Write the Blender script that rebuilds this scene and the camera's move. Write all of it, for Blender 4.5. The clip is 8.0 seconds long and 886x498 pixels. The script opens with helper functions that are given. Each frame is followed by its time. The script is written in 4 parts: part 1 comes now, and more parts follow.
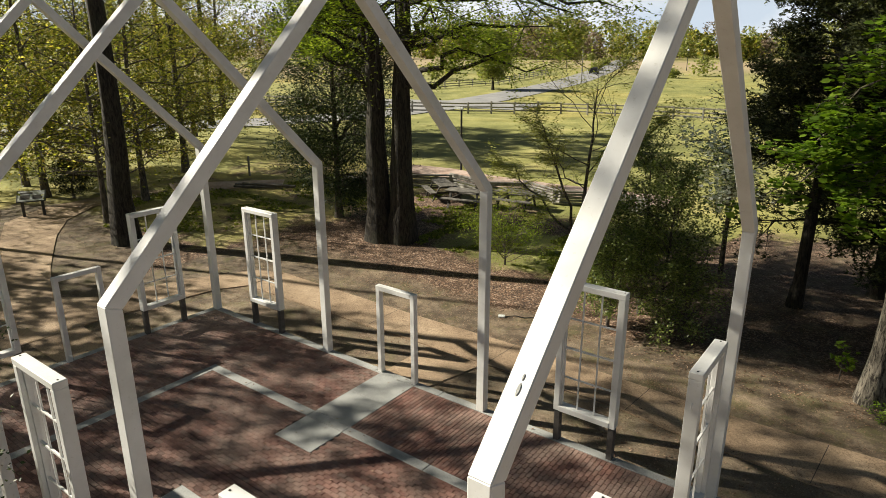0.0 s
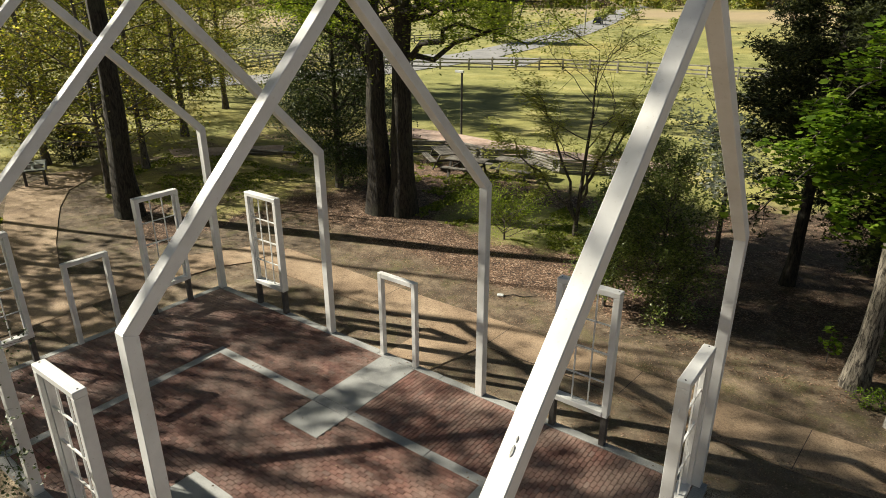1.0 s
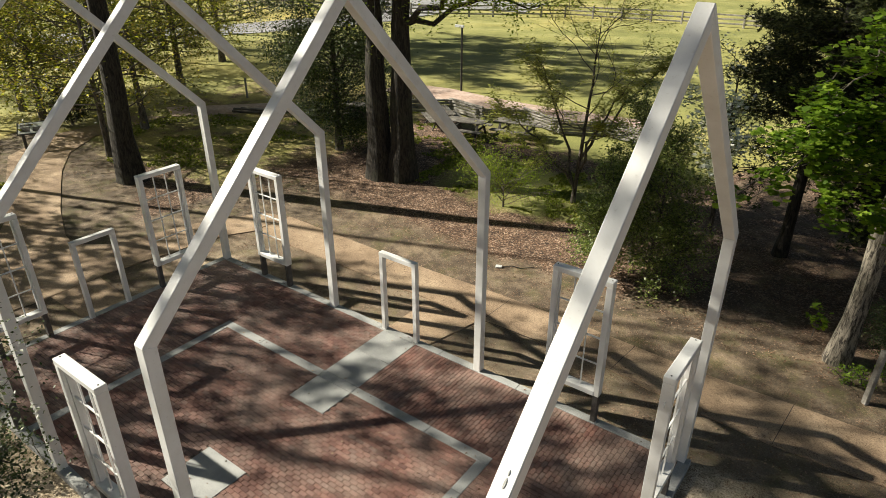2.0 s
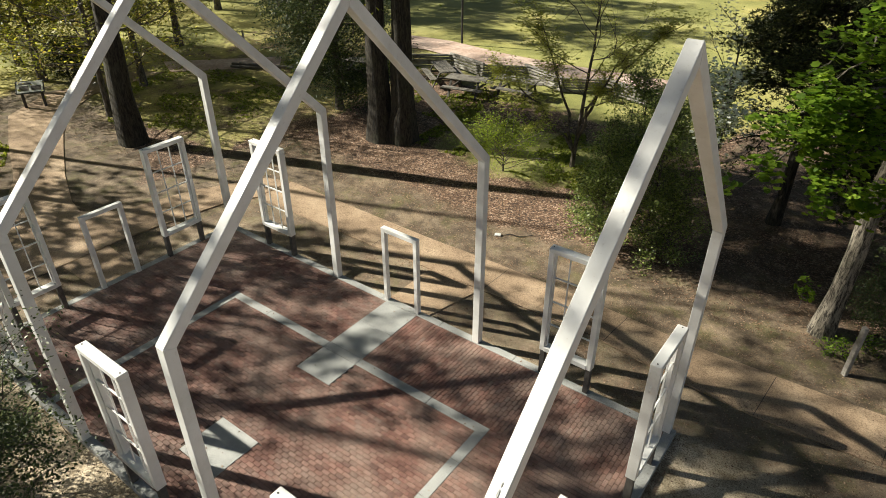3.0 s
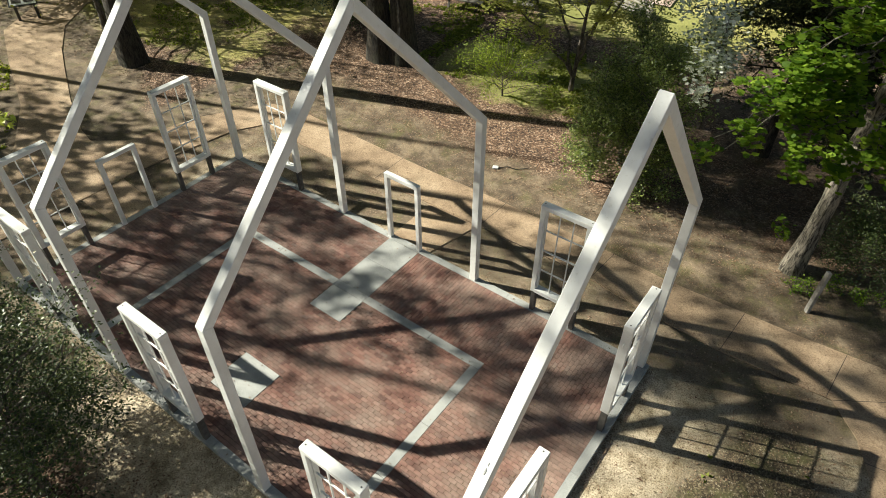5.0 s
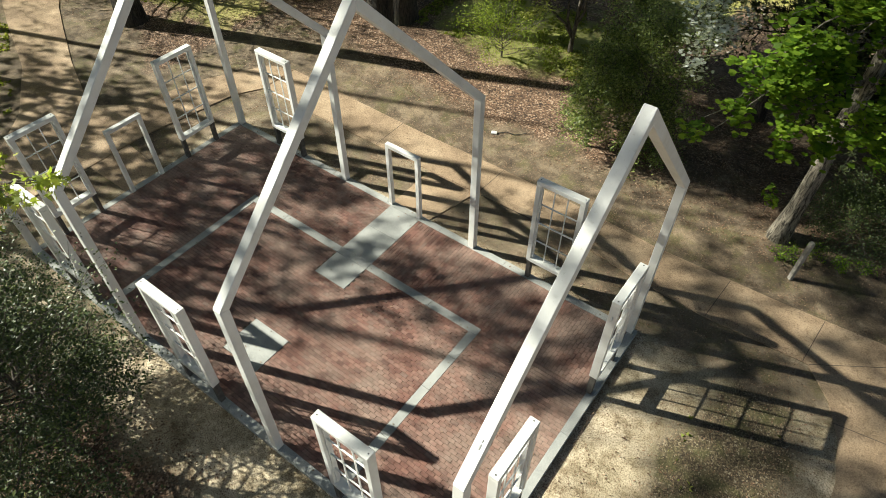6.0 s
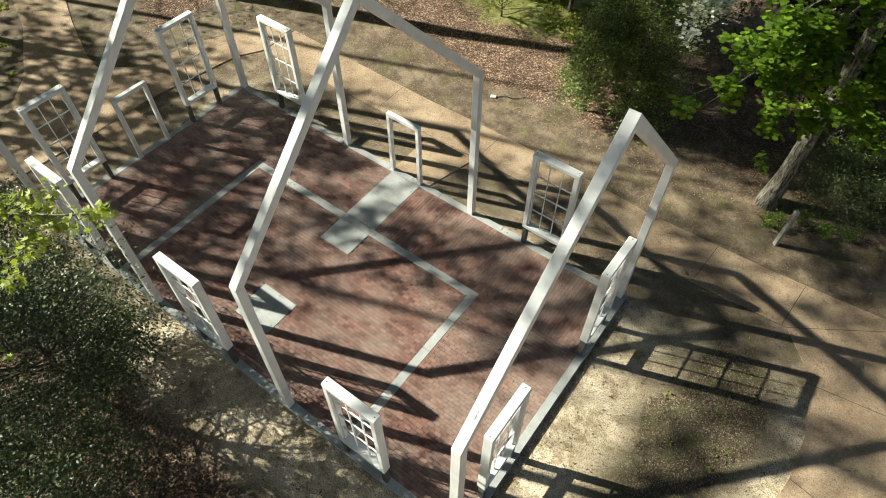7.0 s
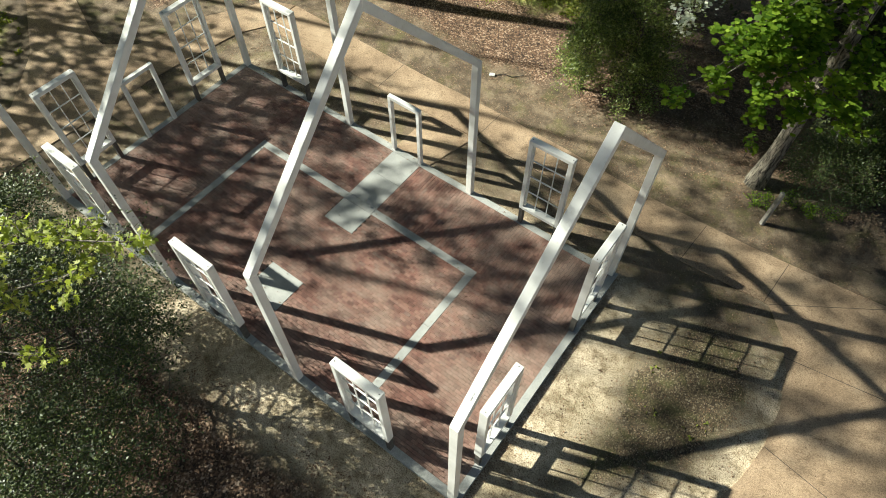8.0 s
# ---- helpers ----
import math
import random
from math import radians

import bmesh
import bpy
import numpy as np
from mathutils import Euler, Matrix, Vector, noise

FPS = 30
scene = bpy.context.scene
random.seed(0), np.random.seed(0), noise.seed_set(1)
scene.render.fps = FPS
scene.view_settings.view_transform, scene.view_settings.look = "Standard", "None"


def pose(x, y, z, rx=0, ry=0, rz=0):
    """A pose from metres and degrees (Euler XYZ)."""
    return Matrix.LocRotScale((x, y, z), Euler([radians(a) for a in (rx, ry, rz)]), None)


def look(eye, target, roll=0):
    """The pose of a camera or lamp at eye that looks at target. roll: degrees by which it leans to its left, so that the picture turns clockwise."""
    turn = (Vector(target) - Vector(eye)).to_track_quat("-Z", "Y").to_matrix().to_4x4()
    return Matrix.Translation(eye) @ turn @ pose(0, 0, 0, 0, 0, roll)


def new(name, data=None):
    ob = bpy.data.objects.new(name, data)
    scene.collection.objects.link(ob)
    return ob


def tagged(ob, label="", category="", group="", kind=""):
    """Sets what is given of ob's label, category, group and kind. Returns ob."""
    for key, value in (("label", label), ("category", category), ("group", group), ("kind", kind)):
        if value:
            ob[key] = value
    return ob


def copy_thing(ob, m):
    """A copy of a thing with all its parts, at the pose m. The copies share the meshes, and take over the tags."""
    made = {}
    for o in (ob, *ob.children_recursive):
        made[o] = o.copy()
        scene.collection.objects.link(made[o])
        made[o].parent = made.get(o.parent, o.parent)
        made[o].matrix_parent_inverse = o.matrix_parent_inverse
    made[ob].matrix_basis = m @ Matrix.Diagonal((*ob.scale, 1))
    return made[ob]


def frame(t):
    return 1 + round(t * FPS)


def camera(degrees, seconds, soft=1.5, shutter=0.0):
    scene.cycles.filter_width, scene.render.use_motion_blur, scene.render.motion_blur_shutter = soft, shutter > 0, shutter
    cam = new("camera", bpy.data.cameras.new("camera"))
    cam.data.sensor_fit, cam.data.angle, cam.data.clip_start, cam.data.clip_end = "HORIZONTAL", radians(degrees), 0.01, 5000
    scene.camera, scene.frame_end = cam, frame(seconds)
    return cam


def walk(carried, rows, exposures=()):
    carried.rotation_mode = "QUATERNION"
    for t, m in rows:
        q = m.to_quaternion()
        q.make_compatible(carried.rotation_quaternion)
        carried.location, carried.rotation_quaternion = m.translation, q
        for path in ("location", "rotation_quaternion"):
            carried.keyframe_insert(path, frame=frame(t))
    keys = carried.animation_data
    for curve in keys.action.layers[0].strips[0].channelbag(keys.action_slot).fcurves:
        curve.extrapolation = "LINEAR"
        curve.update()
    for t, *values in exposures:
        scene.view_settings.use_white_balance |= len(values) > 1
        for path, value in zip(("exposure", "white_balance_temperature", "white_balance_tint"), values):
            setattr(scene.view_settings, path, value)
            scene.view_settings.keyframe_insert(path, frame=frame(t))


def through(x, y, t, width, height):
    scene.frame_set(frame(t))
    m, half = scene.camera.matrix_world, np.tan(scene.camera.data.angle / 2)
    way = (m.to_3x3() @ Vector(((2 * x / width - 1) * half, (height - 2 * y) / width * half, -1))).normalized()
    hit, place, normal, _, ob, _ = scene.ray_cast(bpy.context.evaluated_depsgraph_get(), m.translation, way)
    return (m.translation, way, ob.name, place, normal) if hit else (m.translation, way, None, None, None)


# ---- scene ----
cam = camera(69.3, 8.0, soft=0.35)
PATH = [
    (0, (5.749, -8.939, 6.567), (4.611, -7.409, 5.965), -0.03),
    (0.5, (5.747, -8.938, 6.967), (4.623, -7.426, 6.296), -0.02),
    (1, (5.745, -8.936, 7.368), (4.637, -7.447, 6.623), -0.01),
    (1.5, (5.743, -8.933, 7.771), (4.655, -7.471, 6.948), 0.01),
    (2.1, (5.741, -8.929, 8.258), (4.681, -7.503, 7.339), 0.02),
    (2.6, (5.739, -8.925, 8.665), (4.704, -7.534, 7.667), 0.03),
    (3, (5.738, -8.921, 8.992), (4.725, -7.560, 7.932), 0.04),
    (3.5, (5.736, -8.916, 9.402), (4.753, -7.595, 8.265), 0.05),
    (4, (5.734, -8.909, 9.814), (4.783, -7.632, 8.604), 0.06),
    (4.5, (5.732, -8.903, 10.228), (4.815, -7.670, 8.946), 0.07),
    (5.1, (5.730, -8.893, 10.726), (4.855, -7.718, 9.364), 0.09),
    (5.6, (5.728, -8.885, 11.144), (4.891, -7.760, 9.718), 0.10),
    (6, (5.726, -8.878, 11.479), (4.920, -7.794, 10.005), 0.11),
    (6.5, (5.724, -8.868, 11.900), (4.958, -7.838, 10.367), 0.12),
    (7, (5.722, -8.858, 12.322), (4.997, -7.883, 10.734), 0.13),
    (7.4, (5.721, -8.849, 12.662), (5.031, -7.921, 11.030), 0.14),
    (7.5, (5.720, -8.847, 12.747), (5.039, -7.931, 11.104), 0.14),
    (7.6, (5.720, -8.844, 12.832), (5.047, -7.940, 11.180), 0.15),
    (7.7, (5.720, -8.842, 12.917), (5.052, -7.945, 11.259), 0.15),
    (7.8, (5.719, -8.840, 13.002), (5.055, -7.947, 11.340), 0.15),
    (8, (5.719, -8.835, 13.173), (5.057, -7.945, 11.508), 0.15),
]
walk(cam, [(t, look(eye, target, roll)) for t, eye, target, roll in PATH],
     exposures=((0.0, 0.90, 6800, 9), (2.0, 1.08, 6700, 9), (4.0, 1.25, 6560, 6), (6.0, 1.32, 6440, 3), (8.0, 1.36, 6360, 1)))

# ---- light ----
SUN_AZ, SUN_EL = radians(200.2), radians(33.6)      # where the sun stands: south-west of the frame house
world = bpy.data.worlds.new("world")
scene.world = world
world.use_nodes = True
wn = world.node_tree.nodes
sky = wn.new("ShaderNodeTexSky")
sky.sky_type, sky.sun_disc = "NISHITA", False
sky.sun_elevation, sky.sun_rotation = SUN_EL, radians(90.0) - SUN_AZ
wl = world.node_tree.links
way = wn.new("ShaderNodeTexCoord")
split = wn.new("ShaderNodeSeparateXYZ")
wl.new(way.outputs["Generated"], split.inputs[0])
haze = wn.new("ShaderNodeMapRange")                  # bright spring haze round the whole horizon
haze.inputs["From Min"].default_value, haze.inputs["From Max"].default_value = 0.05, 0.20
haze.inputs["To Min"].default_value, haze.inputs["To Max"].default_value = 0.95, 0.0
wl.new(split.outputs["Z"], haze.inputs["Value"])
cloud = wn.new("ShaderNodeTexNoise")
cloud.inputs["Scale"].default_value, cloud.inputs["Detail"].default_value = 5.0, 6.0
wl.new(way.outputs["Generated"], cloud.inputs["Vector"])
tone = wn.new("ShaderNodeValToRGB")
tone.color_ramp.elements[0].position, tone.color_ramp.elements[0].color = 0.4, (17.0, 20.0, 24.0, 1)
tone.color_ramp.elements[1].position, tone.color_ramp.elements[1].color = 0.62, (27.0, 28.0, 29.0, 1)
wl.new(cloud.outputs[0], tone.inputs[0])
veil = wn.new("ShaderNodeMix")
veil.data_type = "RGBA"
wl.new(haze.outputs[0], veil.inputs[0])
wl.new(sky.outputs[0], veil.inputs[6])
wl.new(tone.outputs[0], veil.inputs[7])
wl.new(veil.outputs[2], wn["Background"].inputs[0])
wn["Background"].inputs[1].default_value = 0.0205
sun = new("sun", bpy.data.lights.new("sun", "SUN"))
sun.data.energy, sun.data.angle, sun.data.color = 5.0, radians(0.6), (1.0, 0.95, 0.83)
sun.matrix_world = look(Vector((math.cos(SUN_AZ) * math.cos(SUN_EL), math.sin(SUN_AZ) * math.cos(SUN_EL), math.sin(SUN_EL))) * 60, (0, 0, 0))


# ---- materials ----
def mat(name, rough=0.8, metal=0.0):
    m = bpy.data.materials.new(name)
    m.use_nodes = True
    b = m.node_tree.nodes["Principled BSDF"]
    b.inputs["Roughness"].default_value, b.inputs["Metallic"].default_value = rough, metal
    return m, m.node_tree, b


def node(nt, kind, **values):
    n = nt.nodes.new(kind)
    for key, value in values.items():
        if key in n.inputs:
            n.inputs[key].default_value = value
        else:
            setattr(n, key, value)
    return n


def ramp(nt, source, stops):
    n = nt.nodes.new("ShaderNodeValToRGB")
    e = n.color_ramp.elements
    while len(e) < len(stops):
        e.new(0.5)
    for el, (at, c) in zip(e, stops):
        el.position, el.color = at, (*c, 1) if len(c) == 3 else c
    nt.links.new(source, n.inputs[0])
    return n


def noise_of(nt, scale, detail=4.0, rough=0.55, coords="Object", stretch=None):
    tc = nt.nodes.new("ShaderNodeTexCoord")
    out = tc.outputs[coords]
    if stretch:
        mp = nt.nodes.new("ShaderNodeMapping")
        mp.inputs["Scale"].default_value = stretch
        nt.links.new(out, mp.inputs[0])
        out = mp.outputs[0]
    n = node(nt, "ShaderNodeTexNoise", Scale=scale, Detail=detail, Roughness=rough)
    nt.links.new(out, n.inputs["Vector"])
    return n


def mixed(nt, a, b, factor, blend="MIX"):
    n = nt.nodes.new("ShaderNodeMix")
    n.data_type, n.blend_type = "RGBA", blend
    for socket, value in ((n.inputs[6], a), (n.inputs[7], b), (n.inputs[0], factor)):
        if isinstance(value, (int, float)):
            socket.default_value = value
        elif isinstance(value, tuple):
            socket.default_value = (*value, 1)
        else:
            nt.links.new(value, socket)
    return n.outputs[2]


def bump(nt, b, height, strength=0.3, distance=0.02):
    n = node(nt, "ShaderNodeBump", Strength=strength, Distance=distance)
    nt.links.new(height, n.inputs["Height"])
    nt.links.new(n.outputs[0], b.inputs["Normal"])
    return n


def plain(name, dark, light, scale, rough=0.8, fine=None, depth=0.2, dist=0.01, stretch=None, metal=0.0, coords="Object"):
    """A surface whose colour wanders between two tones at two scales, with fine relief."""
    m, nt, b = mat(name, rough, metal)
    big = noise_of(nt, scale, 5, 0.6, coords, stretch)
    small = noise_of(nt, fine or scale * 9, 3, 0.6, coords, stretch)
    c = ramp(nt, big.outputs[0], [(0.32, dark), (0.68, light)])
    s = ramp(nt, small.outputs[0], [(0.3, (0.72, 0.72, 0.72)), (0.7, (1.12, 1.12, 1.12))])
    nt.links.new(mixed(nt, c.outputs[0], s.outputs[0], 1.0, "MULTIPLY"), b.inputs["Base Color"])
    bump(nt, b, small.outputs[0], depth, dist)
    return m


def painted(name):
    """White gloss-less paint on timber: faint grime, a little yellowing, drips of grey."""
    m, nt, b = mat(name, 0.5)
    big = noise_of(nt, 1.3, 5, 0.65)
    spot = noise_of(nt, 22, 4, 0.7)
    c = ramp(nt, big.outputs[0], [(0.28, (0.62, 0.615, 0.58)), (0.62, (0.76, 0.76, 0.74))])
    d = ramp(nt, spot.outputs[0], [(0.22, (0.70, 0.67, 0.60)), (0.40, (1, 1, 1))])
    nt.links.new(mixed(nt, c.outputs[0], d.outputs[0], 0.7, "MULTIPLY"), b.inputs["Base Color"])
    bump(nt, b, spot.outputs[0], 0.05, 0.004)
    return m


def brick_paint(name, tones):
    """Brick by brick another tone, with pits and pale dust."""
    m, nt, b = mat(name, 0.85)
    b.inputs["Diffuse Roughness"].default_value = 0.65
    info = nt.nodes.new("ShaderNodeObjectInfo")
    geo = nt.nodes.new("ShaderNodeNewGeometry")
    add = node(nt, "ShaderNodeMath", operation="ADD")
    nt.links.new(info.outputs["Random"], add.inputs[0])
    nt.links.new(geo.outputs["Random Per Island"], add.inputs[1])
    fr = node(nt, "ShaderNodeMath", operation="FRACT")
    nt.links.new(add.outputs[0], fr.inputs[0])
    c = ramp(nt, fr.outputs[0], tones)
    tc = nt.nodes.new("ShaderNodeNewGeometry")
    dust = node(nt, "ShaderNodeTexNoise", Scale=0.9, Detail=6.0, Roughness=0.65)
    fine = node(nt, "ShaderNodeTexNoise", Scale=55.0, Detail=3.0, Roughness=0.6)
    nt.links.new(tc.outputs["Position"], dust.inputs["Vector"])
    nt.links.new(tc.outputs["Position"], fine.inputs["Vector"])
    # trodden sand lies thicker at the far corner and along the end kerb
    xyz = nt.nodes.new("ShaderNodeSeparateXYZ")
    nt.links.new(tc.outputs["Position"], xyz.inputs[0])
    edge = node(nt, "ShaderNodeMapRange")
    for key, value in (("From Min", 1.8), ("From Max", 4.2), ("To Min", 0.0), ("To Max", 0.10)):
        edge.inputs[key].default_value = value
    nt.links.new(xyz.outputs["X"], edge.inputs["Value"])
    far = node(nt, "ShaderNodeVectorMath", operation="DISTANCE")
    far.inputs[1].default_value = (-8.3, -0.2, 0.0)
    nt.links.new(tc.outputs["Position"], far.inputs[0])
    corner = node(nt, "ShaderNodeMapRange")
    for key, value in (("From Min", 0.5), ("From Max", 3.0), ("To Min", 0.16), ("To Max", 0.0)):
        corner.inputs[key].default_value = value
    nt.links.new(far.outputs["Value"], corner.inputs["Value"])
    total = dust.outputs[0]
    for more in (edge, corner):
        plus = node(nt, "ShaderNodeMath", operation="ADD")
        nt.links.new(total, plus.inputs[0])
        nt.links.new(more.outputs[0], plus.inputs[1])
        total = plus.outputs[0]
    k = ramp(nt, total, [(0.42, (0, 0, 0)), (0.66, (0.68, 0.68, 0.68))])
    col = mixed(nt, c.outputs[0], (0.40, 0.305, 0.245), k.outputs[0])
    stain = node(nt, "ShaderNodeTexNoise", Scale=2.6, Detail=7.0, Roughness=0.7)
    nt.links.new(tc.outputs["Position"], stain.inputs["Vector"])
    sk = ramp(nt, stain.outputs[0], [(0.36, (0.62, 0.60, 0.60)), (0.52, (1, 1, 1))])
    col = mixed(nt, col, sk.outputs[0], 0.8, "MULTIPLY")
    f = ramp(nt, fine.outputs[0], [(0.3, (0.7, 0.7, 0.7)), (0.65, (1.1, 1.1, 1.1))])
    nt.links.new(mixed(nt, col, f.outputs[0], 1.0, "MULTIPLY"), b.inputs["Base Color"])
    bump(nt, b, fine.outputs[0], 0.35, 0.006)
    return m


def leafy(name, tones, gloss=0.55, through=0.45, shine=0.28):
    """Leaves: each its own tone, some light let through."""
    m, nt, b = mat(name, gloss)
    b.inputs["Specular IOR Level"].default_value = shine
    geo = nt.nodes.new("ShaderNodeNewGeometry")
    c = ramp(nt, geo.outputs["Random Per Island"], tones)
    nt.links.new(c.outputs[0], b.inputs["Base Color"])
    tr = nt.nodes.new("ShaderNodeBsdfTranslucent")
    warm = mixed(nt, c.outputs[0], (1.25, 1.3, 0.55), 1.0, "MULTIPLY")
    nt.links.new(warm, tr.inputs[0])
    mx = nt.nodes.new("ShaderNodeMixShader")
    mx.inputs[0].default_value = through
    nt.links.new(b.outputs[0], mx.inputs[1])
    nt.links.new(tr.outputs[0], mx.inputs[2])
    nt.links.new(mx.outputs[0], nt.nodes["Material Output"].inputs[0])
    return m


def bark(name, dark, light):
    m, nt, b = mat(name, 0.95)
    n = noise_of(nt, 19.0, 7, 0.72, "Object", (1, 1, 0.2))
    n.inputs["Distortion"].default_value = 0.6
    big = noise_of(nt, 1.2, 3)
    c = ramp(nt, n.outputs[0], [(0.42, dark), (0.57, light)])
    moss = ramp(nt, big.outputs[0], [(0.5, (0, 0, 0)), (0.8, (0.35, 0.35, 0.35))])
    nt.links.new(mixed(nt, c.outputs[0], (0.10, 0.11, 0.06), moss.outputs[0]), b.inputs["Base Color"])
    bump(nt, b, n.outputs[0], 1.0, 0.05)
    return m


def aggregate(name):
    """Tan concrete with its pebbles laid bare, stained in broad patches."""
    m, nt, b = mat(name, 0.9)
    pos = nt.nodes.new("ShaderNodeNewGeometry")

    def at_place(n):
        nt.links.new(pos.outputs["Position"], n.inputs["Vector"])
        return n

    big = at_place(node(nt, "ShaderNodeTexNoise", Scale=0.7, Detail=6.0, Roughness=0.65))
    base = ramp(nt, big.outputs[0], [(0.30, (0.205, 0.143, 0.092)), (0.52, (0.34, 0.248, 0.164)), (0.72, (0.465, 0.358, 0.250))])
    vor = at_place(node(nt, "ShaderNodeTexVoronoi", Scale=60.0))
    sep = nt.nodes.new("ShaderNodeSeparateColor")
    nt.links.new(vor.outputs["Color"], sep.inputs[0])
    stones = ramp(nt, sep.outputs[0], [(0.0, (0.68, 0.65, 0.61)), (0.35, (0.94, 0.92, 0.90)), (0.7, (1.06, 1.04, 1.01)), (1.0, (1.28, 1.25, 1.2))])
    col = mixed(nt, base.outputs[0], stones.outputs[0], 1.0, "MULTIPLY")
    mid = at_place(node(nt, "ShaderNodeTexNoise", Scale=6.0, Detail=6.0, Roughness=0.7))
    spots = ramp(nt, mid.outputs[0], [(0.33, (0.55, 0.52, 0.48)), (0.46, (1, 1, 1))])
    nt.links.new(mixed(nt, col, spots.outputs[0], 0.7, "MULTIPLY"), b.inputs["Base Color"])
    bump(nt, b, vor.outputs["Distance"], 0.6, 0.012)
    return m


def ground_paint():
    """Sandy soil, leaf litter and turf, shared out by the cover painted into the sheet's points."""
    m, nt, b = mat("ground_cover", 0.95)
    pos = nt.nodes.new("ShaderNodeNewGeometry")

    def nz(scale, detail=5.0, rough=0.6):
        n = node(nt, "ShaderNodeTexNoise", Scale=scale, Detail=detail, Roughness=rough)
        nt.links.new(pos.outputs["Position"], n.inputs["Vector"])
        return n

    def cover(name, scale, width):
        at = node(nt, "ShaderNodeAttribute", attribute_name=name)
        n = nz(scale, 6.0, 0.7)
        add = node(nt, "ShaderNodeMath", operation="ADD")
        nt.links.new(at.outputs["Fac"], add.inputs[0])
        nt.links.new(n.outputs[0], add.inputs[1])
        return ramp(nt, add.outputs[0], [(0.5 * (1.0 - width) + 0.25, (0, 0, 0)), (0.5 * (1.0 + width) + 0.25, (1, 1, 1))])

    sand_n, grit, blot = nz(0.8), nz(34.0, 4.0, 0.7), nz(3.2, 6.0, 0.75)
    sand = ramp(nt, sand_n.outputs[0], [(0.3, (0.29, 0.24, 0.155)), (0.66, (0.66, 0.55, 0.405))])
    sand2 = ramp(nt, grit.outputs[0], [(0.36, (0.40, 0.37, 0.31)), (0.5, (1.0, 1.0, 1.0)), (0.64, (1.3, 1.3, 1.3))])
    sand3 = ramp(nt, blot.outputs[0], [(0.38, (0.42, 0.37, 0.29)), (0.56, (1.0, 1.0, 1.0))])
    sand_c = mixed(nt, mixed(nt, sand.outputs[0], sand2.outputs[0], 1.0, "MULTIPLY"), sand3.outputs[0], 0.75, "MULTIPLY")
    vor = node(nt, "ShaderNodeTexVoronoi", Scale=24.0)
    nt.links.new(pos.outputs["Position"], vor.inputs["Vector"])
    sep = nt.nodes.new("ShaderNodeSeparateColor")
    nt.links.new(vor.outputs["Color"], sep.inputs[0])
    litter = ramp(nt, sep.outputs[0], [(0.0, (0.035, 0.022, 0.014)), (0.4, (0.11, 0.064, 0.038)), (0.75, (0.22, 0.13, 0.08)), (1.0, (0.46, 0.34, 0.25))])
    humus = ramp(nt, nz(1.7, 6.0, 0.7).outputs[0], [(0.36, (0.45, 0.42, 0.40)), (0.58, (1.1, 1.1, 1.1))])
    litter_c = mixed(nt, litter.outputs[0], humus.outputs[0], 1.0, "MULTIPLY")
    turf_n = nz(0.35)
    turf = ramp(nt, turf_n.outputs[0], [(0.3, (0.18, 0.18, 0.05)), (0.52, (0.31, 0.295, 0.095)), (0.7, (0.43, 0.39, 0.165))])
    acre = ramp(nt, nz(0.045, 5.0, 0.65).outputs[0], [(0.34, (0.62, 0.68, 0.6)), (0.5, (1, 1, 1)), (0.66, (1.25, 1.08, 0.95))])
    blade = ramp(nt, nz(60.0, 2.0).outputs[0], [(0.3, (0.5, 0.55, 0.5)), (0.7, (1.3, 1.3, 1.15))])
    turf_c = mixed(nt, mixed(nt, turf.outputs[0], blade.outputs[0], 1.0, "MULTIPLY"), acre.outputs[0], 1.0, "MULTIPLY")
    dry = node(nt, "ShaderNodeAttribute", attribute_name="dry")
    turf_c = mixed(nt, turf_c, (0.40, 0.30, 0.19), dry.outputs["Fac"])
    peb = node(nt, "ShaderNodeTexVoronoi", Scale=42.0)
    nt.links.new(pos.outputs["Position"], peb.inputs["Vector"])
    psep = nt.nodes.new("ShaderNodeSeparateColor")
    nt.links.new(peb.outputs["Color"], psep.inputs[0])
    # mossy gravel, its tones lowered to hold some of the side yard's shade
    gravel = ramp(nt, psep.outputs[1], [(0.0, (0.024, 0.017, 0.010)), (0.5, (0.075, 0.054, 0.030)), (0.82, (0.13, 0.098, 0.056)), (0.95, (0.20, 0.16, 0.10)), (1.0, (0.30, 0.26, 0.19))])
    moss = ramp(nt, nz(2.2, 5.0, 0.7).outputs[0], [(0.47, (0, 0, 0)), (0.66, (0.6, 0.6, 0.6))])
    shaded_gravel_c = mixed(nt, gravel.outputs[0], (0.080, 0.082, 0.024), moss.outputs[0])
    earth = ramp(nt, nz(2.4, 7.0, 0.7).outputs[0], [(0.34, (0.058, 0.042, 0.028)), (0.52, (0.135, 0.100, 0.066)), (0.68, (0.25, 0.196, 0.138))])
    chips = node(nt, "ShaderNodeTexVoronoi", Scale=52.0, Randomness=1.0)
    nt.links.new(pos.outputs["Position"], chips.inputs["Vector"])
    csep = nt.nodes.new("ShaderNodeSeparateColor")
    nt.links.new(chips.outputs["Color"], csep.inputs[0])
    chip = ramp(nt, csep.outputs[2], [(0.0, (0.45, 0.42, 0.38)), (0.3, (0.85, 0.85, 0.85)), (0.85, (1.1, 1.1, 1.1)), (1.0, (1.6, 1.5, 1.35))])
    green = ramp(nt, nz(1.5, 6.0, 0.7).outputs[0], [(0.50, (0, 0, 0)), (0.64, (0.6, 0.6, 0.6))])
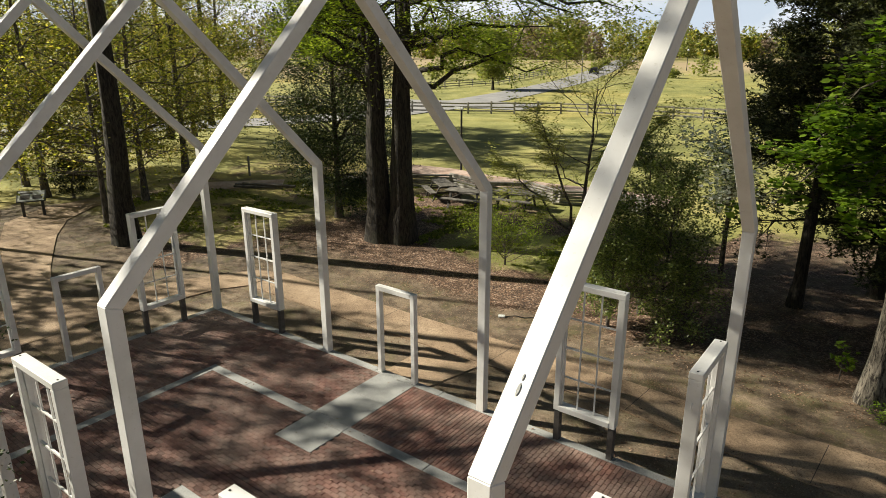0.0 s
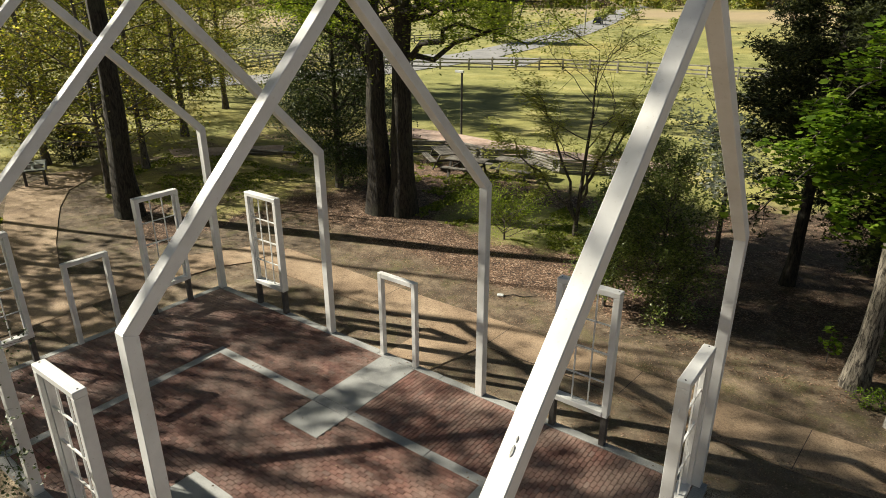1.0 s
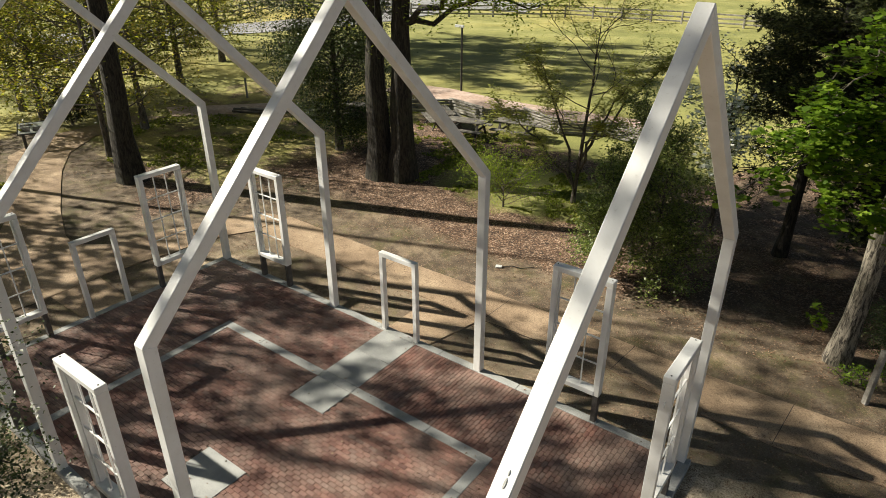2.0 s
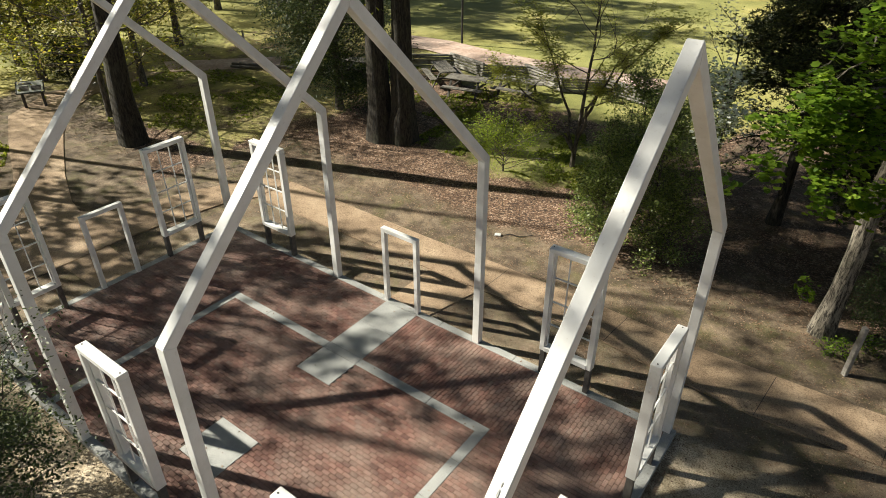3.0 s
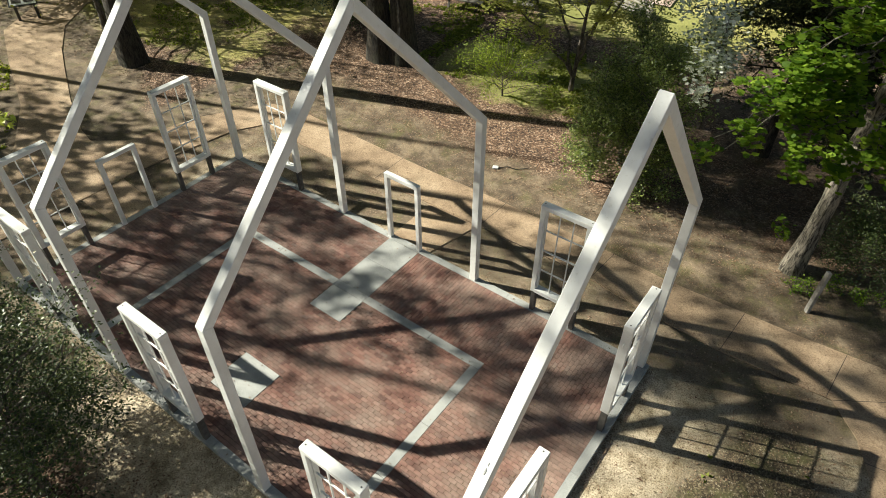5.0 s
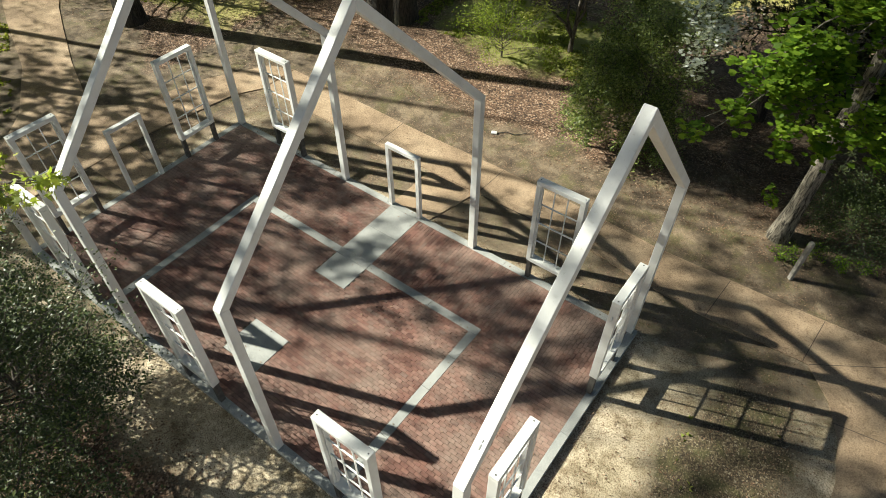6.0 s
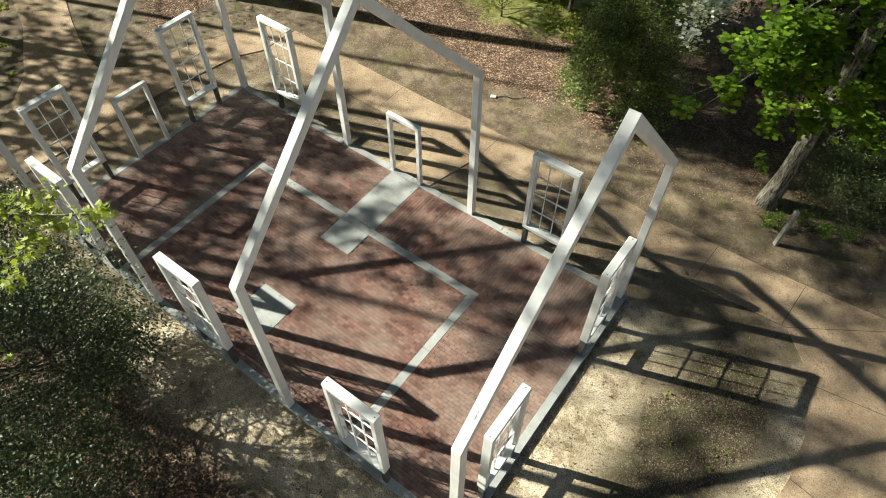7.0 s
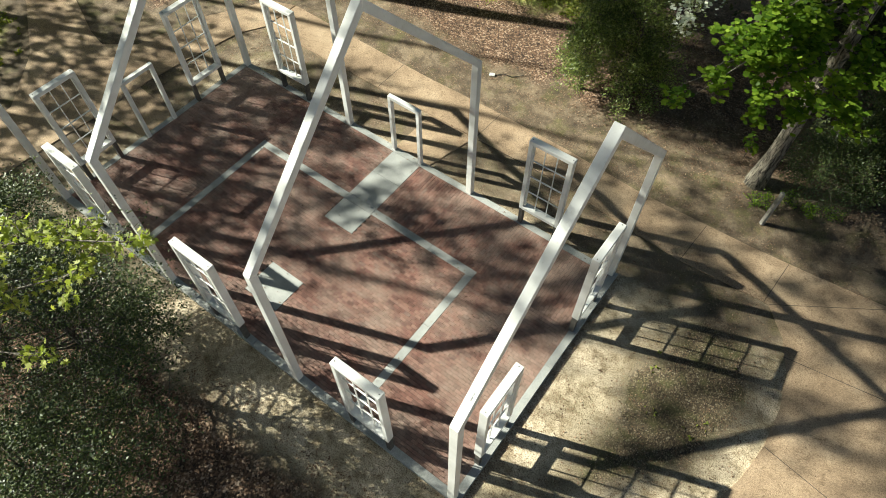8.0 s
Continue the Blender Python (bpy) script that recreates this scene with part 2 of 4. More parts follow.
    tan = ramp(nt, nz(0.9, 6.0, 0.72).outputs[0], [(0.50, (0, 0, 0)), (0.66, (0.7, 0.7, 0.7))])
    earth_c = mixed(nt, mixed(nt, earth.outputs[0], (0.32, 0.24, 0.158), tan.outputs[0]), (0.115, 0.108, 0.036), green.outputs[0])
    earth_c = mixed(nt, earth_c, chip.outputs[0], 0.65, "MULTIPLY")
    sand_c = mixed(nt, sand_c, shaded_gravel_c, cover("gravel", 1.6, 0.5).outputs[0])
    sand_c = mixed(nt, sand_c, earth_c, cover("soil", 1.2, 0.4).outputs[0])
    col = mixed(nt, sand_c, litter_c, cover("litter", 1.1, 0.28).outputs[0])
    col = mixed(nt, col, turf_c, cover("turf", 0.9, 0.22).outputs[0])
    nt.links.new(col, b.inputs["Base Color"])
    bump(nt, b, grit.outputs[0], 0.5, 0.03)
    return m


WHITE = painted("white_paint")
LEG = plain("weathered_post", (0.055, 0.05, 0.045), (0.12, 0.11, 0.10), 6, 0.8, depth=0.2)
BRICK = brick_paint("clay_brick", [(0.0, (0.150, 0.072, 0.056)), (0.25, (0.220, 0.105, 0.080)), (0.6, (0.270, 0.133, 0.101)), (0.85, (0.325, 0.178, 0.138)), (1.0, (0.22, 0.138, 0.113))])
MORTAR = plain("sand_joint", (0.06, 0.045, 0.036), (0.11, 0.085, 0.066), 5, 0.95)
STONE = plain("grey_stone", (0.28, 0.288, 0.278), (0.42, 0.422, 0.402), 1.6, 0.8, 60, 0.15, 0.004)
AGGREGATE = aggregate("exposed_aggregate")
ASPHALT = plain("asphalt", (0.24, 0.24, 0.24), (0.36, 0.355, 0.345), 0.4, 0.9, 30)
GROUND = ground_paint()
RAIL = plain("weathered_rail", (0.16, 0.145, 0.12), (0.42, 0.40, 0.36), 3, 0.9, 20, 0.5, 0.01, (1, 1, 1))
TABLE_WOOD = plain("greyed_table_wood", (0.085, 0.075, 0.06), (0.27, 0.25, 0.215), 3, 0.9, 20, 0.4, 0.008)
DARKWOOD = plain("dark_wood", (0.05, 0.045, 0.04), (0.12, 0.11, 0.095), 4, 0.9)
BLACK = plain("black_metal", (0.012, 0.012, 0.012), (0.03, 0.03, 0.03), 5, 0.5)
OAK_BARK = bark("oak_bark", (0.009, 0.0075, 0.006), (0.052, 0.043, 0.032))
PALE_BARK = bark("pale_bark", (0.035, 0.029, 0.023), (0.30, 0.265, 0.21))
TWIG_BARK = bark("twig_bark", (0.04, 0.033, 0.026), (0.16, 0.135, 0.11))
SPRING = leafy("spring_leaf", [(0.0, (0.05, 0.062, 0.014)), (0.35, (0.16, 0.18, 0.036)), (0.7, (0.30, 0.30, 0.065)), (0.86, (0.32, 0.23, 0.09)), (1.0, (0.50, 0.46, 0.17))], 0.45, 0.6)
MAPLE = leafy("maple_leaf", [(0.0, (0.06, 0.12, 0.012)), (0.5, (0.14, 0.235, 0.022)), (1.0, (0.27, 0.38, 0.045))], 0.5, 0.5)
OAK_LEAF = leafy("oak_leaf", [(0.0, (0.11, 0.17, 0.022)), (0.5, (0.22, 0.29, 0.04)), (1.0, (0.36, 0.41, 0.08))], 0.5, 0.65)
YOUNG_MAPLE = leafy("young_maple_leaf", [(0.0, (0.17, 0.22, 0.04)), (0.5, (0.30, 0.35, 0.08)), (1.0, (0.46, 0.48, 0.16))], 0.45, 0.45)
HOLLY = leafy("holly_leaf", [(0.0, (0.020, 0.036, 0.010)), (0.6, (0.048, 0.072, 0.019)), (1.0, (0.115, 0.14, 0.038))], 0.48, 0.2, 0.4)
SHRUB = leafy("shrub_leaf", [(0.0, (0.05, 0.08, 0.016)), (0.55, (0.16, 0.215, 0.05)), (1.0, (0.36, 0.40, 0.14))], 0.36, 0.35, 0.5)
CEDAR = leafy("cedar_spray", [(0.0, (0.018, 0.026, 0.010)), (0.6, (0.045, 0.057, 0.020)), (1.0, (0.12, 0.13, 0.042))], 0.8, 0.14)
LITTER = leafy("dead_leaf", [(0.0, (0.07, 0.04, 0.025)), (0.5, (0.19, 0.11, 0.07)), (1.0, (0.38, 0.27, 0.19))], 0.8, 0.1)
RED_SOIL = plain("red_soil", (0.40, 0.27, 0.205), (0.60, 0.47, 0.39), 0.9, 0.95)
CAR_PAINT = plain("dark_car_paint", (0.02, 0.025, 0.035), (0.03, 0.035, 0.05), 3, 0.25, metal=0.4)
TYRE = plain("tyre_rubber", (0.01, 0.01, 0.01), (0.02, 0.02, 0.02), 8, 0.9)
PANEL = plain("sign_panel", (0.55, 0.57, 0.55), (0.68, 0.70, 0.68), 3, 0.4)
PALE_LEAF = leafy("pale_new_leaf", [(0.0, (0.22, 0.25, 0.06)), (0.5, (0.36, 0.37, 0.10)), (1.0, (0.52, 0.50, 0.19))], 0.5, 0.5)
GRASS = leafy("grass_blade", [(0.0, (0.10, 0.13, 0.02)), (0.5, (0.19, 0.22, 0.04)), (1.0, (0.32, 0.33, 0.09))], 0.6, 0.4)
PETAL = leafy("white_bract", [(0.0, (0.70, 0.72, 0.66)), (1.0, (0.85, 0.86, 0.82))], 0.6, 0.3)
BARE = leafy("bare_twigs", [(0.0, (0.16, 0.12, 0.09)), (1.0, (0.30, 0.24, 0.19))], 0.9, 0.2)
# leaf tones paled to put the haze of distance into the colour
HAZY_LEAF = leafy("hazy_far_leaf", [(0.0, (0.15, 0.18, 0.07)), (0.5, (0.26, 0.285, 0.10)), (0.85, (0.38, 0.38, 0.15)), (1.0, (0.34, 0.29, 0.20))], 0.8, 0.5)


# ---- building helpers ----
def link_mesh(name, verts, faces, material, parent=None, label="", smooth=False):
    me = bpy.data.meshes.new(name)
    me.from_pydata([tuple(v) for v in verts], [], faces)
    me.materials.append(material)
    if smooth:
        me.shade_smooth()
    ob = new(name, me)
    if parent:
        ob.parent = parent
    return tagged(ob, label)


def part(name, bm, material, parent=None, label="", smooth=False):
    me = bpy.data.meshes.new(name)
    bm.normal_update()
    bm.to_mesh(me)
    bm.free()
    me.materials.append(material)
    if smooth:
        me.shade_smooth()
    ob = new(name, me)
    if parent:
        ob.parent = parent
    return tagged(ob, label)


def box(bm, x0, x1, y0, y1, z0, z1, bevel=0.0):
    made = bmesh.ops.create_cube(bm, size=1.0, matrix=Matrix.Translation(((x0 + x1) / 2, (y0 + y1) / 2, (z0 + z1) / 2)) @ Matrix.Diagonal((x1 - x0, y1 - y0, z1 - z0, 1)))
    if bevel:
        edges = {e for v in made["verts"] for e in v.link_edges}
        bmesh.ops.bevel(bm, geom=list(edges), offset=bevel, segments=1, affect="EDGES")
    return bm


def boxed(*args, bevel=0.0):
    return box(bmesh.new(), *args, bevel=bevel)


def beam(bm, a, b, w, h, up=(0, 0, 1), bevel=0.0):
    """A squared timber from a to b."""
    a, b = Vector(a), Vector(b)
    d = b - a
    z = d.normalized()
    x = z.cross(Vector(up)).normalized()
    m = Matrix((x, z.cross(x), z)).transposed().to_4x4()
    m.translation = (a + b) / 2
    made = bmesh.ops.create_cube(bm, size=1.0, matrix=m @ Matrix.Diagonal((w, h, d.length, 1)))
    if bevel:
        bmesh.ops.bevel(bm, geom=list({e for v in made["verts"] for e in v.link_edges}), offset=bevel, segments=1, affect="EDGES")
    return bm


def prism(bm, outline, z0, z1, bevel=0.0):
    """A slab with the given outline, counter-clockwise from above."""
    low = [bm.verts.new((x, y, z0)) for x, y in outline]
    top = [bm.verts.new((x, y, z1)) for x, y in outline]
    n = len(outline)
    cap = bm.faces.new(top)
    bm.faces.new(low[::-1])
    for i in range(n):
        bm.faces.new((low[i], low[(i + 1) % n], top[(i + 1) % n], top[i]))
    if bevel:
        bmesh.ops.bevel(bm, geom=list(cap.edges), offset=bevel, segments=1, affect="EDGES")
    return bm


def tube_rings(points, radii, sides, rough=0.0):
    """Verts and faces of a tapered, bent limb."""
    pts = np.array(points, float)
    verts, faces = [], []
    n = len(pts)
    ref = Vector((0.3, 0.9, 0.2))
    for i in range(n):
        d = Vector(pts[min(i + 1, n - 1)] - pts[max(i - 1, 0)]).normalized()
        u = d.cross(ref)
        if u.length < 1e-3:
            u = d.cross(Vector((1, 0, 0)))
        u.normalize()
        v = d.cross(u)
        for k in range(sides):
            a = 2 * math.pi * k / sides
            verts.append(Vector(pts[i]) + (u * math.cos(a) + v * math.sin(a)) * radii[i] * (1 + rough * noise.noise((3 * math.cos(a), 3 * math.sin(a), 0.35 * i + pts[0][0]))))
    for i in range(n - 1):
        for k in range(sides):
            k2 = (k + 1) % sides
            faces.append((i * sides + k, i * sides + k2, (i + 1) * sides + k2, (i + 1) * sides + k))
    return verts, faces


# ---- ground ----
GZ = -0.12


def lie(x, y):
    """How high the ground lies."""
    d = math.hypot(x + 2, y + 3)
    z = GZ + 0.02 * noise.noise((x * 0.25, y * 0.25, 0.3)) * min(1.0, max(0.0, (d - 10) / 8))
    far = min(1.0, max(0.0, (d - 70) / 200))
    return z + 2.6 * far * far * (3 - 2 * far)


def smooth_step(a, b, v):
    v = min(1.0, max(0.0, (v - a) / (b - a)))
    return v * v * (3 - 2 * v)


def make_ground():
    def ticks(lo, hi, fine_lo, fine_hi, step):
        t, out, s = fine_lo, [], step
        while t < fine_hi:
            out.append(t)
            t += step
        v, s = fine_lo, step
        left = []
        while v > lo:
            s *= 1.18
            v -= s
            left.append(v)
        v, s = out[-1], step
        right = []
        while v < hi:
            s *= 1.18
            v += s
            right.append(v)
        return left[::-1] + out + right

    xs, ys = ticks(-1500, 1500, -32, 14, 0.5), ticks(-1500, 1500, -14, 24, 0.5)
    verts, litter, turf, gravel, dry, soil = [], [], [], [], [], []
    for y in ys:
        for x in xs:
            verts.append((x, y, lie(x, y)))
            yard = max(0.0, -14 - x, x - 8.3, -7.8 - y, y - 3.1)         # metres out of the bare yard
            wood = smooth_step(0.2, 2.6, y - 3.2 - (0.12 * abs(x + 3) if x < 0 else 0.25)) if x > -13 else smooth_step(-1.0, 1.0, y - 0.2 - (-13 - x) * 0.5)
            strip = 0.25 if (-8.5 < x < 4.4 and 0.1 < y < 1.9) or (-10.3 < x < -8.4 and -7 < y < 1.8) else 0.0
            litter.append(max((0.75 if x < 1.5 else 0.42) * wood, 0.72 * smooth_step(-0.2, 1.4, -7.4 - y), strip) - 0.15)
            t = smooth_step(10.5, 19.0, y + (0.2 if x < 1 else -0.35) * (x + 5) + 1.5 * noise.noise((x * 0.15, y * 0.15, 0)))
            t = max(t, smooth_step(-24, -28, x), 0.75 * smooth_step(0.3, 2.0, -2.6 - 0.42 * (x + 15) - y) * smooth_step(-14.0, -16.0, x))
            near = 0.14 * smooth_step(-0.3, 1.0, x - 4.6) * smooth_step(8.4, 6.0, x) * smooth_step(1.6, 0.2, abs(y + 1.2) - 1.0)
            glade = 0.6 * smooth_step(3.4, 1.2, math.hypot((x + 4.2) * 0.6, y - 9.8))
            # side: gravel patch by the end kerb, partly shade put into colour
            side = smooth_step(0.1, 2.2, x - 4.5 + 0.8 * noise.noise((x * 0.9, y * 0.9, 4.0))) * smooth_step(-0.2, 1.1, 8.6 - 0.16 * (y + 1.2) ** 2 - x)
            strip2 = 0.40 if (-8.5 < x < 7 and 0.25 < y < 1.75) or (-10.3 < x < -8.6 and -7 < y < 1.8) else 0.0
            front = 0.5 * smooth_step(0.5, 1.6, -6.6 - y) if x > -10 else 0.0
            gravel.append(max(0.80 * side, strip2, front) - 0.2)
            soil.append(max(0.8 * smooth_step(2.4, 3.0, y), 0.7 * smooth_step(-8.4, -9.4, x), 0.5 * smooth_step(0.1, 0.3, y)) - 0.15)
            far_d = math.hypot(x - 5.7, y + 8.9)
            dry.append(0.8 * smooth_step(120, 170, far_d) * smooth_step(0.25, 0.6, 0.5 + noise.noise((x * 0.02, y * 0.02, 5.0))))
            mossy = 0.42 * smooth_step(-11.0, -14.0, x) * smooth_step(1.5, 4.0, y)
            turf.append(max(t * 0.85, near, glade, mossy) - 0.12)
    nx = len(xs)
    faces = [(j * nx + i, j * nx + i + 1, (j + 1) * nx + i + 1, (j + 1) * nx + i) for j in range(len(ys) - 1) for i in range(nx - 1)]
    ob = link_mesh("ground", verts, faces, GROUND, smooth=True)
    for key, values in (("litter", litter), ("turf", turf), ("gravel", gravel), ("dry", dry), ("soil", soil)):
        a = ob.data.attributes.new(key, "FLOAT", "POINT")
        a.data.foreach_set("value", values)
    return tagged(ob, "sandy soil with brown leaf litter and spring grass", "ground", kind="structure")


make_ground()


def slab(name, outline, label, top=GZ + 0.03, material=AGGREGATE, kind="structure", category="path"):
    return tagged(part(name, prism(bmesh.new(), outline, GZ - 0.15, top, 0.012), material), label, category, kind=kind)


# ---- the brick floor's edge ----
X_A, X_D, Y_F, Y_B = 4.29, -8.50, -6.44, 0.16      # outer edges of the stone kerb
K = 0.18                                             # width of the kerb
BENTS = (4.21, 0.04, -4.12, -8.27)                   # the near faces of the four frames, along x
POST = 0.16
EAVE, RIDGE, MID = 4.29, 7.615, (Y_F + Y_B) / 2


def make_floor():
    ob = part("floor", boxed(X_D + K, X_A - K, Y_F + K, Y_B - K, -0.2, -0.014), MORTAR)
    return tagged(ob, "red brick paving with narrow sand joints", "floor", kind="structure")


floor = make_floor()


# ---- the white frames ----
def make_bent(x):
    """One gable-shaped frame of white boxed timber: two posts and two rafters."""
    top = new("timber_frame")
    top.location = (x - POST / 2, MID, 0)
    h = (Y_B - Y_F) / 2 - 0.005
    s = math.atan2(RIDGE - EAVE, h)
    drop = POST / math.cos(s)                        # upright thickness of a rafter
    inner = h - POST
    e_in = EAVE + math.tan(s) * POST - drop
    for side in (-1, 1):
        prof = [(side * h, 0.0), (side * h, EAVE), (side * inner, e_in), (side * inner, 0.0)]
        part("post", extruded(prof), WHITE, top)
        prof = [(side * h, EAVE), (0.0, RIDGE), (0.0, RIDGE - drop), (side * inner, e_in)]
        part("rafter", extruded(prof), WHITE, top)
    return tagged(top, "white painted timber gable frame on the brick floor", "frame", group="gable frames of the ghost house")


def extruded(profile):
    """A profile in y and z, as thick as a post in x."""
    bm = bmesh.new()
    a = [bm.verts.new((-POST / 2, y, z)) for y, z in profile]
    b = [bm.verts.new((POST / 2, y, z)) for y, z in profile]
    n = len(profile)
    bm.faces.new(a)
    bm.faces.new(b[::-1])
    for i in range(n):
        bm.faces.new((a[i], b[i], b[(i + 1) % n], a[(i + 1) % n]))
    bmesh.ops.recalc_face_normals(bm, faces=bm.faces[:])
    bmesh.ops.bevel(bm, geom=bm.edges[:], offset=0.008, segments=1, affect="EDGES")
    return bm


for x in BENTS:
    bent = make_bent(x)
    if x == BENTS[0]:
        slope = math.atan2(RIDGE - EAVE, (Y_B - Y_F) / 2 - 0.005)
        for dy, size in ((0.0, 0.034), (0.055, 0.018)):
            y = -6.05 + dy
            v, f = tube_rings([(0, 0, -0.004), (0, 0, 0.003)], [size, size * 0.8], 10)
            knot = link_mesh("knot", v, f + [tuple(range(10, 20))], STONE, bent, "grey weathered knot where the paint has worn off")
            knot.matrix_basis = Matrix.Translation((0.01, y - MID, EAVE + (y - Y_F) * math.tan(slope))) @ Matrix.Rotation(slope, 4, "X") @ Matrix.Diagonal((0.35, 1.3, 1.0, 1.0))


# ---- windows and doors ----
WIN_W, WIN_Z0, WIN_Z1, WIN_D, STILE = 1.10, 0.60, 2.96, 0.165, 0.10


def make_window():
    """A white sash of twelve open lights on two dark legs; across x, facing y."""
    top = new("window")
    h = WIN_W / 2
    for s in (-1, 1):
        x0, x1 = sorted((s * h, s * (h - STILE)))
        part("stile", boxed(x0, x1, -WIN_D / 2, WIN_D / 2, WIN_Z0, WIN_Z1 - STILE, bevel=0.006), WHITE, top)
        x0, x1 = sorted((s * (h - STILE + 0.002), s * (h - STILE - 0.03)))
        part("stop", boxed(x0, x1, -0.03, 0.035, WIN_Z0 + STILE - 0.01, WIN_Z1 - STILE + 0.01, bevel=0.004), WHITE, top)
        x0, x1 = sorted((s * (h - 0.012), s * (h - 0.112)))
        part("leg", boxed(x0, x1, -0.06, 0.06, -0.02, WIN_Z0, bevel=0.004), LEG, top, "dark weathered leg")
    part("head", boxed(-h - 0.003, h + 0.003, -WIN_D / 2 - 0.003, WIN_D / 2 + 0.003, WIN_Z1 - STILE, WIN_Z1, bevel=0.01), WHITE, top)
    part("sill", boxed(-h + STILE, h - STILE, -WIN_D / 2 - 0.01, WIN_D / 2 + 0.01, WIN_Z0, WIN_Z0 + STILE, bevel=0.006), WHITE, top)
    wi, z0, z1 = WIN_W - 2 * STILE, WIN_Z0 + STILE, WIN_Z1 - STILE
    for i in (1, 2):
        x = -wi / 2 + wi * i / 3
        part("muntin", boxed(x - 0.011, x + 0.011, -0.012, 0.012, z0, z1), WHITE, top)
    for i in (1, 2, 3):
        z = z0 + (z1 - z0) * i / 4
        w = 0.011 if i != 2 else 0.015
        part("muntin", boxed(-wi / 2, wi / 2, -0.014, 0.014, z - w, z + w), WHITE, top)
    for s in (-1, 1):
        v, f = tube_rings([(s * (h - 0.05), 0, WIN_Z1 - 0.01), (s * (h - 0.05), 0, WIN_Z1 + 0.005)], [0.012, 0.012], 8)
        link_mesh("bolt", v, f + [tuple(range(8, 16))], BLACK, top, "dark bolt head")
    return tagged(top, "white twelve-light window frame on two dark legs", "window frame", group="window frames round the brick floor")


def make_doorway():
    top = new("doorway")
    h, zt, d = 0.50, 1.95, 0.12
    for s in (-1, 1):
        x0, x1 = sorted((s * h, s * (h - 0.10)))
        part("jamb", boxed(x0, x1, -d / 2, d / 2, 0.0, zt, bevel=0.006), WHITE, top)
    part("lintel", boxed(-h + 0.10, h - 0.10, -d / 2, d / 2, zt - 0.10, zt, bevel=0.006), WHITE, top)
    return tagged(top, "white painted open door frame on the stone kerb", "door frame", group="door frames round the brick floor")


YB, YF, XA, XD = 0.08, -6.34, 4.14, -8.35
first = make_window()
first.matrix_basis = pose(2.02, YB, 0)
for x, y, turn in ((-6.27, YB, 0), (2.05, YF, 0), (-2.14, YF, 0), (-6.27, YF, 0), (XA, -5.03, 90), (XA, -1.31, 90), (XD, -1.38, 90), (XD, -5.10, 90)):
    made = copy_thing(first, pose(x, y, 0, 0, 0, turn))
    if (x, y) == (XA, -1.31):
        v, f = tube_rings([(-WIN_W / 2 + 0.01, 0, 2.56), (-WIN_W / 2 - 0.03, 0, 2.56), (-WIN_W / 2 - 0.035, 0, 2.50), (-WIN_W / 2 - 0.01, 0, 2.47)], [0.012] * 4, 6)
        link_mesh("hook", v, f, WHITE, made, "small white hook", smooth=True)
door = make_doorway()
door.matrix_basis = pose(-2.13, YB, 0)
copy_thing(door, pose(XD, -3.22, 0, 0, 0, 90))


# ---- trees ----
def limb(rng, start, way, length, r0, r1, steps=6, wander=0.18, lift=0.0):
    pts, radii = [np.array(start, float)], [r0]
    d = np.array(way, float)
    d /= np.linalg.norm(d)
    for i in range(steps):
        d = d + rng.normal(0, wander, 3) + np.array([0, 0, lift])
        d /= np.linalg.norm(d)
        pts.append(pts[-1] + d * length / steps)
        radii.append(r0 + (r1 - r0) * (i + 1) / steps)
    return pts, radii


LEAF_SHAPES = {
    "oval": ([(0, 0, 0), (0.28, 0.5, 0.06), (0, 1, 0), (-0.28, 0.5, 0.06)], [(0, 1, 2), (0, 2, 3)]),
    "lobed": ([(0, 0, 0), (0.5, 0.28, 0.06), (0.30, 0.52, 0), (0.42, 0.9, 0.05), (0, 1.0, -0.05), (-0.42, 0.9, 0.05), (-0.30, 0.52, 0), (-0.5, 0.28, 0.06)],
              [(0, 1, 2), (0, 2, 4), (2, 3, 4), (0, 4, 6), (4, 5, 6), (0, 6, 7)]),
    "maple": ([(0, 0.42, 0)] + [(r * math.sin(a), 0.42 + r * math.cos(a), 0.10 * (r > 0.4) - 0.05) for a, r in ((0, 0.58), (0.42, 0.42), (0.85, 0.56), (1.35, 0.40), (1.9, 0.48), (3.14, 0.34), (-1.9, 0.48), (-1.35, 0.40), (-0.85, 0.56), (-0.42, 0.42))],
              [(0, i, i % 10 + 1) for i in range(1, 11)]),
    "palmate": ([(0, 0.42, 0)] + [(r * math.sin(a), 0.42 + r * math.cos(a), 0.10 * (r > 0.4) - 0.05) for a, r in ((0, 0.70), (0.42, 0.26), (0.85, 0.60), (1.35, 0.24), (1.9, 0.44), (3.14, 0.36), (-1.9, 0.44), (-1.35, 0.24), (-0.85, 0.60), (-0.42, 0.26))],
              [(0, i, i % 10 + 1) for i in range(1, 11)]),
    "spray": ([(-0.17, 0.1, 0), (0.17, 0.1, 0), (0.0, 1.0, -0.08), (0.0, 0.25, 0), (0.25, -0.05, 0), (0.66, 0.66, 0.10), (-0.25, -0.05, 0), (0.0, 0.25, 0), (-0.66, 0.66, 0.10)], [(0, 1, 2), (3, 4, 5), (6, 7, 8)]),
    "clump": ([(-0.5, 0, 0), (0.5, 0.1, 0.1), (0.1, 0.5, 0.3), (-0.3, 0.9, 0), (0.55, 0.8, -0.2)], [(0, 1, 2), (0, 2, 3), (1, 4, 2)]),
}


